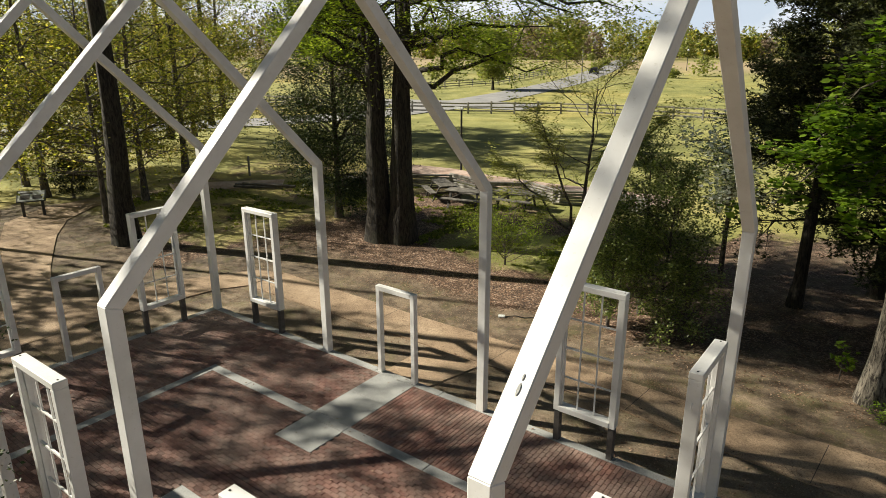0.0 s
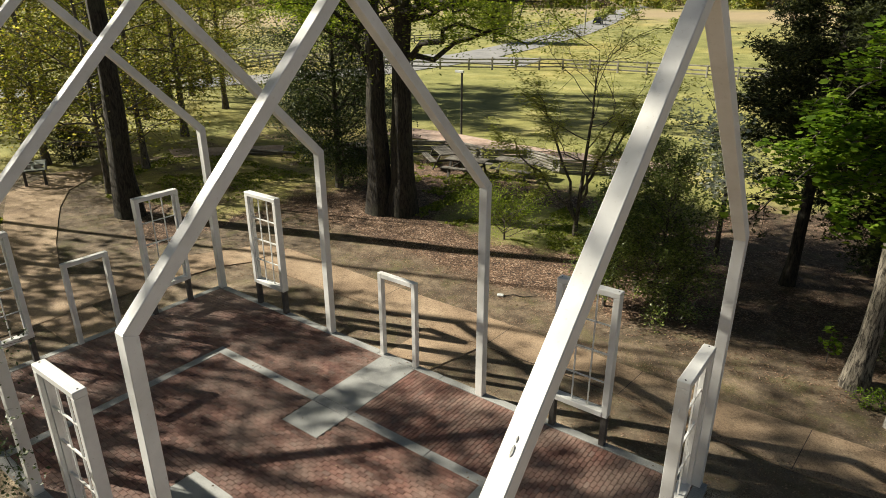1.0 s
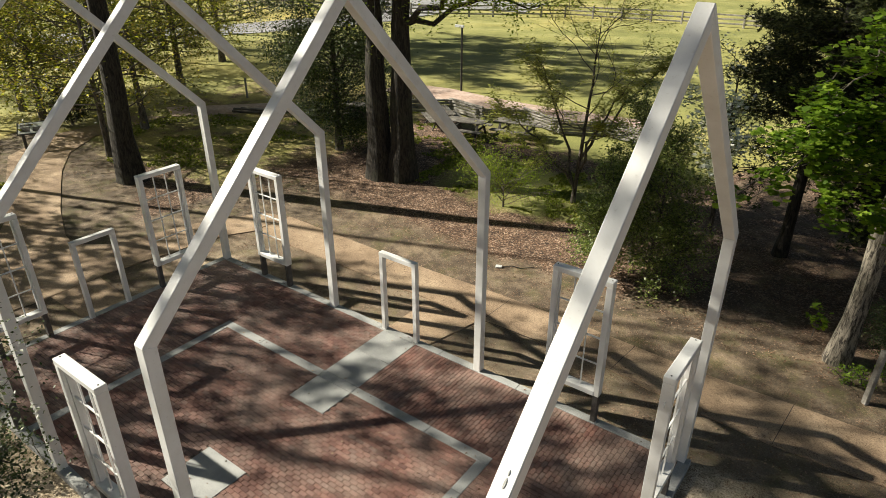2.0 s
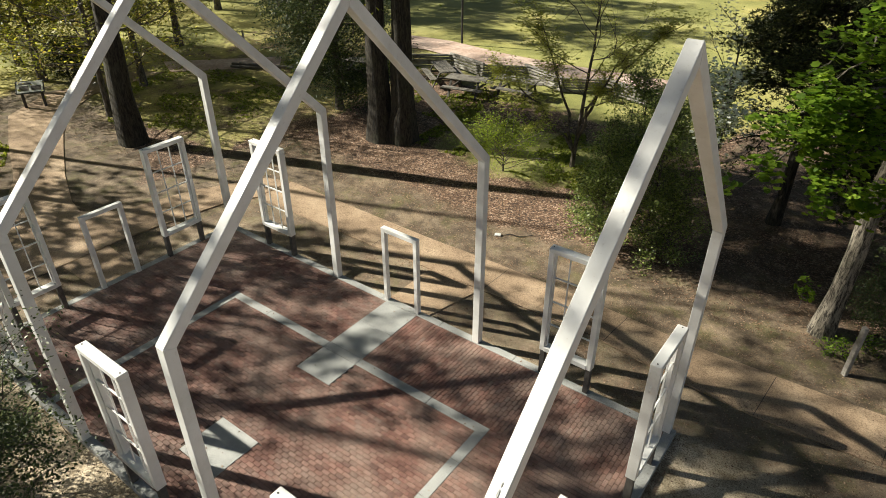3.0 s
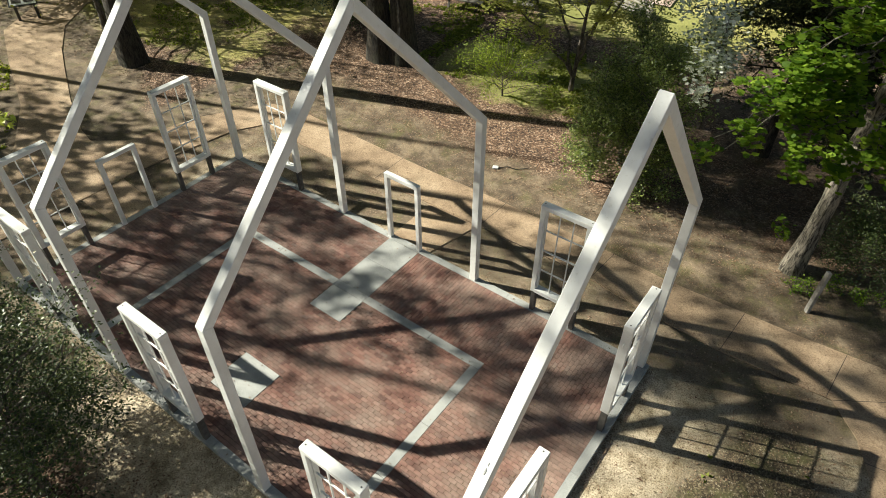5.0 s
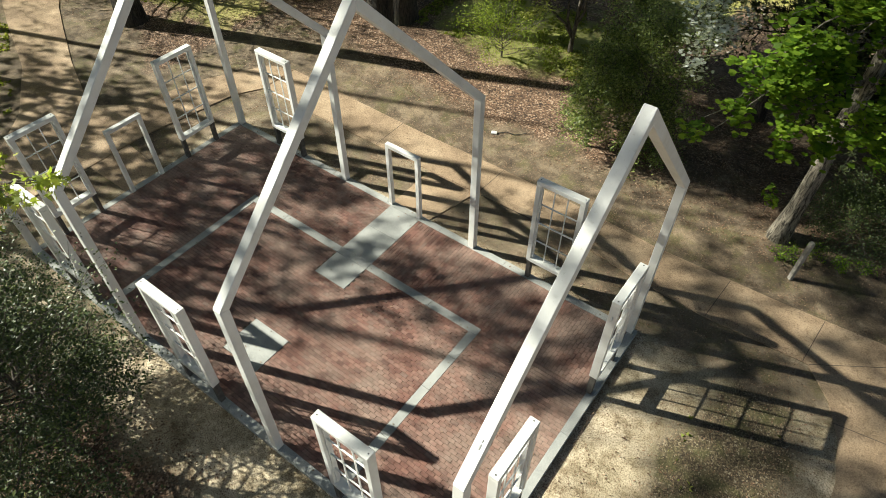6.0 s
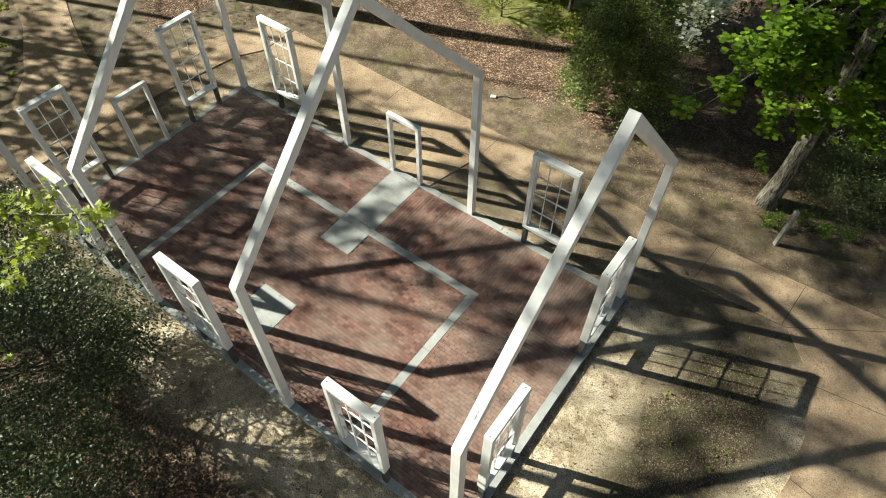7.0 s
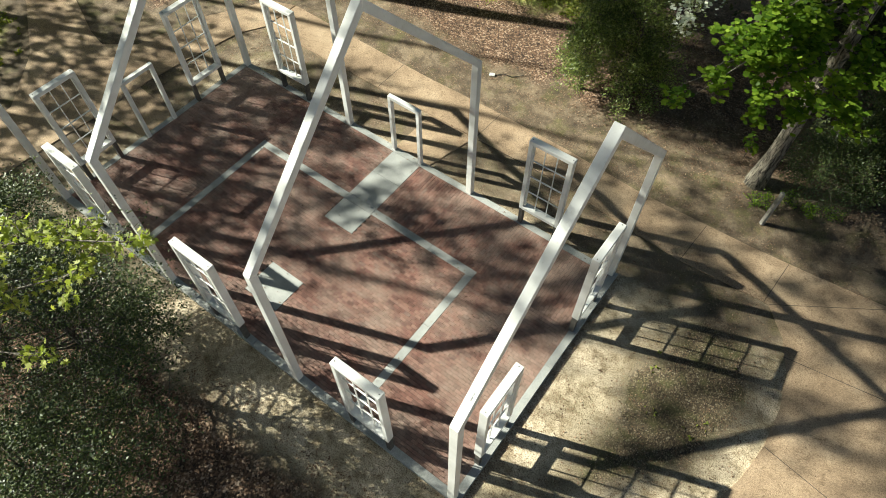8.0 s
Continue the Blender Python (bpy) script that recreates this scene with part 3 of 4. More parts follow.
def leaf_cloud(name, rng, places, size, shape, material, parent, flat=0.5, droop=0.0, label=""):
    """Many small leaves, one island each, at the given places."""
    tv, tf = LEAF_SHAPES[shape]
    tv = np.array(tv, float)
    places = np.asarray(places, float)
    n, k = len(places), len(tv)
    if n == 0:
        return None
    nor = rng.normal(0, 1, (n, 3))
    nor[:, 2] = np.abs(nor[:, 2]) + flat * 2
    nor /= np.linalg.norm(nor, axis=1)[:, None]
    t = rng.normal(0, 1, (n, 3))
    t[:, 2] -= droop
    t -= nor * (t * nor).sum(1)[:, None]
    t /= np.linalg.norm(t, axis=1)[:, None] + 1e-9
    b = np.cross(t, nor)
    s = size * rng.uniform(0.65, 1.25, n)[:, None, None]
    v = places[:, None, :] + s * (tv[None, :, 0:1] * b[:, None, :] + tv[None, :, 1:2] * t[:, None, :] + tv[None, :, 2:3] * nor[:, None, :])
    f = np.array(tf)[None, :, :] + (np.arange(n) * k)[:, None, None]
    me = bpy.data.meshes.new(name)
    nf = n * len(tf)
    me.vertices.add(n * k)
    me.vertices.foreach_set("co", v.reshape(-1))
    me.loops.add(nf * 3)
    me.loops.foreach_set("vertex_index", f.reshape(-1).astype(np.int32))
    me.polygons.add(nf)
    me.polygons.foreach_set("loop_start", np.arange(0, nf * 3, 3, dtype=np.int32))
    me.update(calc_edges=True)
    me.materials.append(material)
    ob = new(name, me)
    ob.parent = parent
    return tagged(ob, label)


def make_tree(name, seed, at, height, trunk_r, crown_from, reach, limbs, leaves, leaf, shape, foliage, wood, lean=(0, 0), label="", category="tree",
              group="", rise=0.35, taper="oak", twigs=6, spread=0.35, flat=0.5, sides=10, z=None, wander=0.14, extra=None, bias=1.0, arms=(), arm_r=0.035, arm_twigs=10, arm_load=4, twig_l=0.7, droop=0.0):
    """A tapered trunk, wandering limbs with side twigs, and a crown of single leaves gathered round the twigs."""
    rng = np.random.default_rng(seed)
    top = new(name)
    top.location = (at[0], at[1], (lie(*at) if z is None else z) - 0.03)
    verts, faces, tips = [], [], []

    def add(pts, radii, n, rough=0.0):
        v, f = tube_rings(pts, radii, n, rough)
        o = len(verts)
        verts.extend(v)
        faces.extend(tuple(i + o for i in q) for q in f)

    steps = 12
    pts, radii = [], []
    for i in range(steps + 1):
        u = i / steps
        wob = rng.normal(0, 0.012 * height, 2) * (0.15 + u) * 0.35
        pts.append(np.array([lean[0] * height * u + wob[0], lean[1] * height * u + wob[1], height * u]))
        flare = 0.38 * math.exp(-u * height / 0.3)
        radii.append(trunk_r * ((1 - u) ** 0.75 + 0.03 + flare))
    add(pts, radii, sides, 0.3 if sides > 10 else 0.15)
    pts = np.array(pts)
    for i in range(limbs):
        u = crown_from + (1 - crown_from) * ((i + rng.uniform(0.1, 0.9)) / limbs) ** bias
        k = u * steps
        j = min(int(k), steps - 1)
        base = pts[j] + (pts[j + 1] - pts[j]) * (k - j)
        w = (u - crown_from) / (1 - crown_from)
        if taper == "cone":
            length = reach * (1.02 - w) ** 0.8
        elif taper == "column":
            length = reach * (0.35 + 0.65 * math.sin(math.pi * min(1, 0.12 + 0.88 * w)))
        else:
            length = reach * (0.55 + 0.45 * math.sin(math.pi * (0.25 + 0.7 * w)))
        length *= rng.uniform(0.75, 1.15)
        a = i * 2.399 + rng.uniform(-0.5, 0.5)
        way = np.array([math.cos(a), math.sin(a), rise + 0.5 * w])
        r = max(0.012, trunk_r * (1 - u) ** 0.6 * 0.42)
        lp, lr = limb(rng, base, way, length, r, 0.006, 6, wander, 0.02)
        add(lp, lr, 5)
        for q in range(twigs):
            s = rng.uniform(0.25, 1.0)
            kk = s * 6
            jj = min(int(kk), 5)
            b0 = lp[jj] + (lp[jj + 1] - lp[jj]) * (kk - jj)
            d = (lp[jj + 1] - lp[jj]) / (np.linalg.norm(lp[jj + 1] - lp[jj]) + 1e-9) + rng.normal(0, 0.6, 3)
            tp, tr = limb(rng, b0, d, length * rng.uniform(0.2, 0.45), max(0.006, r * 0.3), 0.003, 3, 0.2)
            add(tp, tr, 3)
            tips.extend(tp[1:])
        tips.extend(lp[4:])
    for u, end in arms:
        j = min(int(u * steps), steps - 1)
        base, goal = pts[j], np.array(end, float) - np.array(top.location)
        lp = [base + (goal - base) * k / 8 + np.array([0, 0, 0.35 * math.sin(math.pi * k / 8)]) + rng.normal(0, 0.05 + 0.8 * arm_r, 3) * (0 < k < 8) for k in range(9)]
        lr = [arm_r * (1 - k / 8) ** 0.8 + 0.006 for k in range(9)]
        add(lp, lr, 5)
        for q in range(arm_twigs):
            k = rng.integers(3, 9)
            tp, tr = limb(rng, lp[k], (goal - base) / np.linalg.norm(goal - base) + rng.normal(0, 0.7, 3), rng.uniform(0.4, 1.0) * twig_l, 0.008, 0.003, 3, 0.2)
            add(tp, tr, 3)
            tips.extend(tp[1:] * arm_load)
    link_mesh("trunk", verts, faces, wood, top, smooth=True)
    tips = np.array(tips)
    pick = rng.integers(0, len(tips), leaves)
    places = tips[pick] + rng.normal(0, spread, (leaves, 3)) * np.array([1, 1, 0.6])
    leaf_cloud("crown", rng, places, leaf, shape, foliage, top, flat, droop)
    if extra:
        count, size, eshape, emat, ename = extra
        pick = rng.integers(0, len(tips), count)
        leaf_cloud(ename, rng, tips[pick] + rng.normal(0, spread * 0.8, (count, 3)) + np.array([0, 0, 0.06]), size, eshape, emat, top, 1.2)
    return tagged(top, label, category, group=group)


# ---- woodland round the yard ----
# twin-trunked oak behind the yard
OAK_ARMS = (((0.42, (-10.2, 4.5, 7.0)), (0.45, (-9.4, 5.2, 7.3)), (0.5, (-8.6, 5.6, 7.9)), (0.4, (-11.6, 6.4, 6.6)), (0.5, (-11.0, 3.6, 8.2)), (0.45, (-8.0, 4.4, 8.2))),
            ((0.40, (-3.9, 7.0, 6.5)), (0.44, (-3.2, 8.0, 7.1)), (0.42, (-5.4, 7.4, 6.7)), (0.5, (-2.4, 8.4, 7.4)), (0.5, (-1.2, 8.8, 7.5)), (0.45, (-5.6, 6.2, 7.7)), (0.55, (-3.0, 6.8, 8.2)), (0.42, (-6.4, 10.6, 6.6)), (0.38, (-4.4, 10.4, 6.0))))
for k, (lean, seed, h, off) in enumerate((((-0.02, 0.0), 3, 15.0, (-0.40, -0.16)), ((0.015, 0.01), 4, 16.0, (0.36, 0.12)))):
    make_tree("oak_tree", seed, (-9.0 + off[0], 7.8 + off[1]), h, 0.40, 0.42, 6.0, 8, 13000, 0.115, "oval", OAK_LEAF, OAK_BARK, lean, "tall oak with dark furrowed bark beside its twin", group="twin oaks", rise=0.3, twigs=16, spread=0.22, sides=14, flat=0.8, bias=1.3, wander=0.3,
              arms=OAK_ARMS[k], arm_r=0.11, arm_twigs=26, arm_load=2, twig_l=1.5)
make_tree("holly_tree", 5, (-12.9, 9.0), 8.6, 0.14, 0.10, 2.9, 80, 80000, 0.10, "oval", HOLLY, TWIG_BARK, (0, 0), "dark glossy evergreen tree with a slim trunk", taper="column", spread=0.40, rise=0.25, wander=0.3)
make_tree("oak_tree", 6, (-16.4, 1.9), 19.5, 0.36, 0.74, 3.3, 22, 7000, 0.17, "oval", SPRING, OAK_BARK, (0.01, 0.02), "tall dark-trunked tree with yellow-green spring leaves", rise=0.1, sides=14)
left_wood = (((-19.7, 2.9), 9, 0.12, 11, 6000), ((-22.2, 5.9), 12, 0.14, 12, 12000), ((-27, 11.0), 13, 0.18, 13, 24000), ((-26.5, 3.5), 11, 0.16, 14, 24000), ((-36, -1.5), 13, 0.2, 15, 16000), ((-33, -12.5), 11, 0.16, 16, 9000),
             ((-36, 6.0), 15, 0.22, 17, 26000), ((-40, 20.0), 14, 0.2, 18, 24000), ((-33, 18.0), 12, 0.18, 19, 22000), ((-36, -8.0), 15, 0.22, 20, 9000), ((-45, 2.0), 16, 0.22, 21, 26000), ((-46, 12.0), 16, 0.22, 22, 26000),
             ((-30.0, 4.0), 10, 0.15, 23, 26000), ((-29.5, 8.0), 10, 0.15, 24, 24000), ((-33.5, 12.5), 11, 0.15, 26, 20000))
for at, h, r, seed, n in left_wood:
    make_tree("young_tree", seed, at, h, r, 0.20, 4.0, 36, int(n * 0.8), 0.135, "oval", SPRING, TWIG_BARK, (0.01, 0), "slender woodland tree with yellow-green leaves", group="woodland trees", rise=0.15, spread=0.4, bias=1.6, wander=0.2)
# slender trees before the meadow
make_tree("redbud_tree", 30, (-2.63, 9.60), 6.0, 0.075, 0.30, 3.0, 13, 15000, 0.10, "oval", PALE_LEAF, TWIG_BARK, (0.05, 0.03), "small forked tree with thin dark limbs and light new leaves", rise=0.45, spread=0.12, twigs=12, wander=0.22, flat=1.8,
          arms=((0.16, (-4.2, 9.2, 4.6)), (0.2, (-1.0, 9.6, 4.2)), (0.25, (-0.2, 10.4, 4.6)), (0.16, (-4.9, 8.6, 2.9))), arm_r=0.05, arm_twigs=16, arm_load=4, twig_l=1.0)
make_tree("dogwood_tree", 31, (1.75, 9.9), 5.2, 0.08, 0.5, 1.3, 10, 2200, 0.07, "oval", SHRUB, TWIG_BARK, (0.0, -0.05), "dogwood in white bloom with thin trunk", rise=0.2, spread=0.18, extra=(1900, 0.095, "lobed", PETAL, "blossom"),
          arms=((0.6, (2.2, 5.6, 4.55)), (0.65, (2.55, 5.95, 4.6)), (0.5, (2.15, 5.25, 4.2)), (0.5, (2.55, 5.3, 4.0)), (0.45, (2.9, 5.4, 3.8)), (0.45, (2.6, 5.0, 3.5)), (0.5, (2.8, 5.3, 3.7)), (0.6, (1.2, 6.8, 4.5))), arm_r=0.03, arm_twigs=9, arm_load=3, twig_l=0.55)
make_tree("cedar_tree", 32, (5.5, 11.7), 12.0, 0.20, 0.14, 3.6, 110, 62000, 0.125, "spray", CEDAR, OAK_BARK, (0, 0), "tall dark red cedar", taper="cone", rise=-0.05, spread=0.15, twigs=10)
make_tree("cedar_tree", 33, (9.5, 11.0), 13.0, 0.22, 0.12, 3.8, 100, 44000, 0.14, "spray", CEDAR, OAK_BARK, (0, 0), "tall dark red cedar", taper="cone", rise=-0.05, spread=0.15, twigs=10)
make_tree("cedar_tree", 34, (3.77, 9.6), 10.5, 0.17, 0.34, 2.7, 80, 50000, 0.115, "spray", CEDAR, OAK_BARK, (0.02, 0), "dark red cedar with a bare lower trunk", taper="cone", rise=0.0, spread=0.15, twigs=10)
make_tree("cedar_tree", 44, (7.6, 9.2), 10.0, 0.17, 0.12, 2.8, 80, 46000, 0.125, "spray", CEDAR, OAK_BARK, (0, 0), "tall dark red cedar", taper="cone", rise=-0.05, spread=0.15, twigs=10)
make_tree("maple_tree", 35, (5.85, 5.0), 13.0, 0.205, 0.62, 3.0, 10, 5200, 0.135, "maple", MAPLE, PALE_BARK, (0.015, 0.02), "maple with grey furrowed trunk and bright green leaves", rise=-0.1, spread=0.10, sides=22, twigs=4, flat=1.5, bias=1.3,
          arms=((0.42, (3.65, 2.2, 4.15)), (0.42, (3.95, 2.1, 4.1)), (0.42, (3.95, 2.6, 4.45)), (0.42, (4.0, 3.3, 4.8)), (0.4, (4.45, 3.1, 4.5)), (0.38, (5.05, 2.6, 4.0)), (0.4, (5.05, 3.2, 4.35)), (0.42, (4.9, 3.9, 4.9)), (0.45, (5.2, 4.4, 5.3)),
                (0.35, (6.2, 3.7, 4.1)), (0.3, (6.7, 3.8, 3.7)), (0.3, (5.9, 3.4, 3.7)), (0.35, (6.7, 4.5, 4.4)), (0.5, (4.6, 3.4, 5.6)), (0.5, (4.2, 4.2, 5.6)), (0.52, (5.4, 3.3, 6.0)), (0.55, (5.0, 3.2, 6.6)), (0.55, (5.6, 3.4, 6.6)), (0.55, (6.2, 3.6, 6.4))), arm_twigs=8, arm_load=4, twig_l=0.6)
for seed, at, h, reach, n, tall in ((36, (1.35, 5.75), 3.9, 1.2, 13000, 0.05), (43, (0.25, 5.35), 2.9, 1.05, 11000, 0.04), (45, (0.6, 6.6), 4.3, 1.2, 12000, 0.05), (46, (2.0, 5.8), 2.2, 0.9, 6000, 0.05)):
    make_tree("evergreen_bush", seed, at, h, tall, 0.05, reach, 44, n, 0.072, "oval", SHRUB, TWIG_BARK, (random.uniform(-.06, .06), 0), "small-leaved evergreen bush with green ragged twigs", "bush", group="evergreen bushes behind the path", taper="oak", spread=0.13, rise=0.6, twigs=6, wander=0.25)
make_tree("evergreen_bush", 37, (8.6, 6.6), 3.2, 0.07, 0.04, 2.0, 50, 40000, 0.065, "oval", HOLLY, TWIG_BARK, (0, 0), "dense dark evergreen bush", "bush", taper="column", spread=0.2, rise=0.5)
make_tree("evergreen_bush", 47, (7.2, 5.6), 1.5, 0.03, 0.05, 1.2, 30, 14000, 0.05, "oval", HOLLY, TWIG_BARK, (0, 0), "low dark evergreen bush beside the maple", "bush", taper="oak", spread=0.15, rise=0.4)
make_tree("young_shrub", 38, (-4.3, 7.9), 0.9, 0.03, 0.1, 1.7, 26, 5500, 0.06, "oval", OAK_LEAF, TWIG_BARK, (0, 0), "low shrub with fresh green leaves", "shrub", spread=0.2, rise=0.7)
make_tree("maple_seedling", 48, (5.25, 5.7), 0.75, 0.012, 0.3, 0.28, 8, 60, 0.12, "maple", MAPLE, TWIG_BARK, (0, 0), "leafy maple seedling beside the trunk", "seedling", spread=0.05, rise=0.4, twigs=2)
for k, at in enumerate(((6.35, 4.35), (6.75, 4.75), (6.05, 4.2), (7.3, 4.7), (7.8, 4.9))):
    make_tree("low_plant", 100 + k, at, 0.32, 0.006, 0.1, 0.26, 10, 260, 0.055, "oval", MAPLE, TWIG_BARK, (0, 0), "low green plant at the foot of the maple", "plant", group="plants under the maple", spread=0.05, rise=0.5, twigs=3)
# foreground growth beside the front kerb
make_tree("holly_tree", 40, (-3.2, -8.7), 4.2, 0.10, 0.06, 2.1, 60, 25000, 0.06, "oval", HOLLY, TWIG_BARK, (0, 0), "dark glossy evergreen beside the brick floor", taper="column", spread=0.18, rise=0.3,
          arms=((0.4, (-2.5, -7.0, 2.1)), (0.5, (-1.7, -7.4, 2.4)), (0.5, (-1.2, -8.2, 2.8))), arm_r=0.02, arm_twigs=14, arm_load=2, twig_l=0.6)
make_tree("holly_tree", 39, (-5.7, -8.2), 3.4, 0.08, 0.06, 1.6, 46, 20000, 0.06, "oval", HOLLY, TWIG_BARK, (0, 0), "dark glossy evergreen beside the brick floor", taper="column", spread=0.18, rise=0.3)
make_tree("holly_tree", 42, (-1.2, -10.6), 3.3, 0.08, 0.06, 2.2, 54, 24000, 0.06, "oval", HOLLY, TWIG_BARK, (0, 0), "dark glossy evergreen beside the brick floor", taper="column", spread=0.18, rise=0.3)
make_tree("evergreen_bush", 49, (-25.4, 4.2), 1.5, 0.05, 0.05, 1.0, 30, 9000, 0.08, "oval", CEDAR, TWIG_BARK, (0, 0), "dark rounded evergreen bush beside the path", "bush", spread=0.15, rise=0.5)
make_tree("maple_tree", 41, (-2.9, -12.4), 8.6, 0.10, 0.75, 1.6, 6, 4600, 0.064, "palmate", YOUNG_MAPLE, PALE_BARK, (0.02, 0.08), "young maple with fresh light green leaves", spread=0.05, rise=0.1, flat=0.15, twigs=3, droop=1.6,
          arms=((0.9, (1.75, -8.08, 8.8)), (0.95, (1.4, -8.2, 8.7)), (0.9, (1.25, -8.35, 8.7)), (0.9, (1.45, -8.5, 8.5)), (0.95, (1.15, -8.65, 8.35)), (0.9, (1.05, -8.9, 8.3)), (0.85, (1.35, -9.2, 8.05))),
          arm_r=0.014, arm_twigs=22, arm_load=2, twig_l=0.34)
# unseen trees added on the sunny side, tuned to dapple the yard with shade
SHADE_TREES = (((-20.4, -8.5), 17.0, 50, 1700, 0.38, 3.5), ((-20.0, -10.8), 10.5, 61, 750, 0.4, 3.0), ((-21.0, -4.6), 27, 51, 1900, 0.68, 4.0), ((-25.5, -3.5), 26, 52, 3800, 0.72, 2.8), ((-19.4, -10.5), 28, 53, 3100, 0.62, 3.8),
               ((-23.5, -9.2), 24.5, 63, 1400, 0.72, 3.8), ((2.0, -19.0), 13, 54, 1200, 0.35, 4.6), ((-28, -17), 16, 55, 1400, 0.3, 4.6), ((-12.2, -13.8), 11, 56, 1500, 0.35, 3.8), ((-26.5, -8.2), 13.5, 62, 3000, 0.36, 4.2))
for at, h, seed, n, low, reach in SHADE_TREES:
    make_tree("oak_tree", seed, at, h, 0.15, low, reach, 22, n, 0.25, "clump", SPRING, OAK_BARK, (0, 0), "woodland oak with young leaves, added for its shade", group="woodland trees", rise=0.25, spread=0.4)
# three more oaks added so that their high crowns shade the meadow
for at, seed in (((-40, 18), 57), ((-45, 25), 58), ((-50, 20), 59)):
    make_tree("oak_tree", seed, at, 21, 0.24, 0.5, 6.0, 22, 4200, 0.32, "clump", SPRING, OAK_BARK, (0, 0), "woodland oak with young leaves, added for its shade", group="woodland trees", rise=0.25, spread=0.35)


# ---- paths ----
slab("path", [(-9.3, 1.75), (-5.2, 1.75), (-3.2, 1.78), (-1.03, 1.80), (1.83, 1.82), (3.66, 1.58), (5.26, 1.49), (7.52, 1.60), (8.10, 0.95), (8.47, 0.2), (8.66, -0.7), (8.68, -1.7), (8.55, -2.6),
              (8.3, -3.4), (7.8, -4.6), (7.1, -5.8), (6.0, -8.0), (4.8, -10.0), (3.6, -13.0), (9.0, -13.0), (11.0, -8.0), (11.9, 3.3), (9.76, 3.19), (8.1, 3.03), (6.6, 2.92), (3.6, 2.82), (1.2, 2.97), (-1.3, 3.02), (-3.6, 2.98), (-6.4, 3.04), (-9.3, 3.13)],
     "tan exposed-aggregate concrete path with cut joints")
slab("walkway", [(-2.66, 0.165), (-1.50, 0.165), (-1.10, 1.785), (-2.66, 1.78)], "short exposed-aggregate walkway to the back doorway", GZ + 0.028)
slab("path", [(-12.4, -9.0), (-10.6, -9.0), (-10.3, -3.6), (-10.3, -2.0), (-9.8, 1.0), (-9.32, 1.75), (-9.32, 3.13), (-10.2, 2.8), (-11.3, 0.9), (-11.9, -1.3), (-12.8, -1.98), (-13.6, -1.8), (-15.6, -1.0), (-18.0, 0.15), (-19.4, 0.85),
              (-21.4, 2.1), (-22.8, 3.9), (-23.2, 7.6), (-24.7, 6.6), (-24.4, 2.5), (-22.9, 0.4), (-20.0, -0.85), (-16.6, -2.15), (-14.2, -3.6), (-12.6, -5.3)],
     "tan sandy path winding off among the trees")
slab("walkway", [(-10.28, -3.75), (-8.51, -3.75), (-8.51, -2.65), (-10.28, -2.5)], "short sandy walkway to the end doorway", GZ + 0.028)
slab("path", [(-23.0, 7.8), (-19.6, 11.6), (-20.8, 12.8), (-24.8, 8.6)], "far bend of the sandy path", material=RED_SOIL)


def cut_joint(a, b):
    bm = beam(bmesh.new(), (*a, GZ + 0.0285), (*b, GZ + 0.0285), 0.014, 0.006)
    return tagged(part("path_joint", bm, MORTAR), "dark cut joint across the path", "joint", kind="structure")


for a, b in (((-1.08, 1.80), (-1.02, 3.01)), ((-4.6, 1.77), (-4.6, 2.99)), ((2.1, 1.80), (2.2, 2.89)), ((5.3, 1.50), (5.4, 2.86)), ((7.53, 1.60), (9.9, 3.18)), ((8.3, 0.5), (11.7, 1.0)), ((8.68, -1.7), (11.6, -2.2)), ((7.4, 1.61), (7.5, 2.97)),
             ((-1.09, 1.79), (1.83, 1.825))):
    cut_joint(a, b)


# ---- the stones in the floor ----
def stone_row(parent, x0, x1, y0, y1, cuts, z0=-0.2, z1=0.004, name="stone"):
    """A run of dressed stones between the given cuts along its longer way."""
    along_x = (x1 - x0) > (y1 - y0)
    lo, hi = (x0, x1) if along_x else (y0, y1)
    ends = [lo, *cuts, hi]
    for a, b in zip(ends, ends[1:]):
        a, b = a + 0.003, b - 0.003
        q = (a, b, y0, y1) if along_x else (x0, x1, a, b)
        part(name, boxed(*q, z0, z1 + random.uniform(-0.002, 0.002), bevel=0.006), STONE, parent)


kerb = tagged(new("stone_kerb"), "pale grey dressed stone kerb round the brick floor", "kerb", kind="structure")
stone_row(kerb, X_D, X_A, Y_B - K, Y_B, [-6.4, -4.6, -2.7, -1.0, 0.9, 2.6])
stone_row(kerb, X_D, X_A, Y_F, Y_F + K, [-6.8, -5.0, -3.3, -1.4, 0.4, 2.4])
stone_row(kerb, X_A - K, X_A, Y_F + K, Y_B - K, [-4.6, -2.9, -1.4])
stone_row(kerb, X_D, X_D + K, Y_F + K, Y_B - K, [-4.4, -2.5, -1.2])
band = tagged(new("stone_band"), "pale grey stone band set flush in the brick floor", "inlay", kind="structure")
BX0, BX1, BY, BW = -5.69, 1.54, -1.84, 0.2
stone_row(band, BX0, BX1, BY - BW, BY, [-4.4, -2.55, -1.63, 0.2], -0.1, 0.002)
stone_row(band, BX0, BX0 + BW, Y_F + K, BY - BW, [-4.9, -3.5], -0.1, 0.002)
stone_row(band, BX1 - BW, BX1, Y_F + K, BY - BW, [-5.0, -3.7, -2.8], -0.1, 0.002)
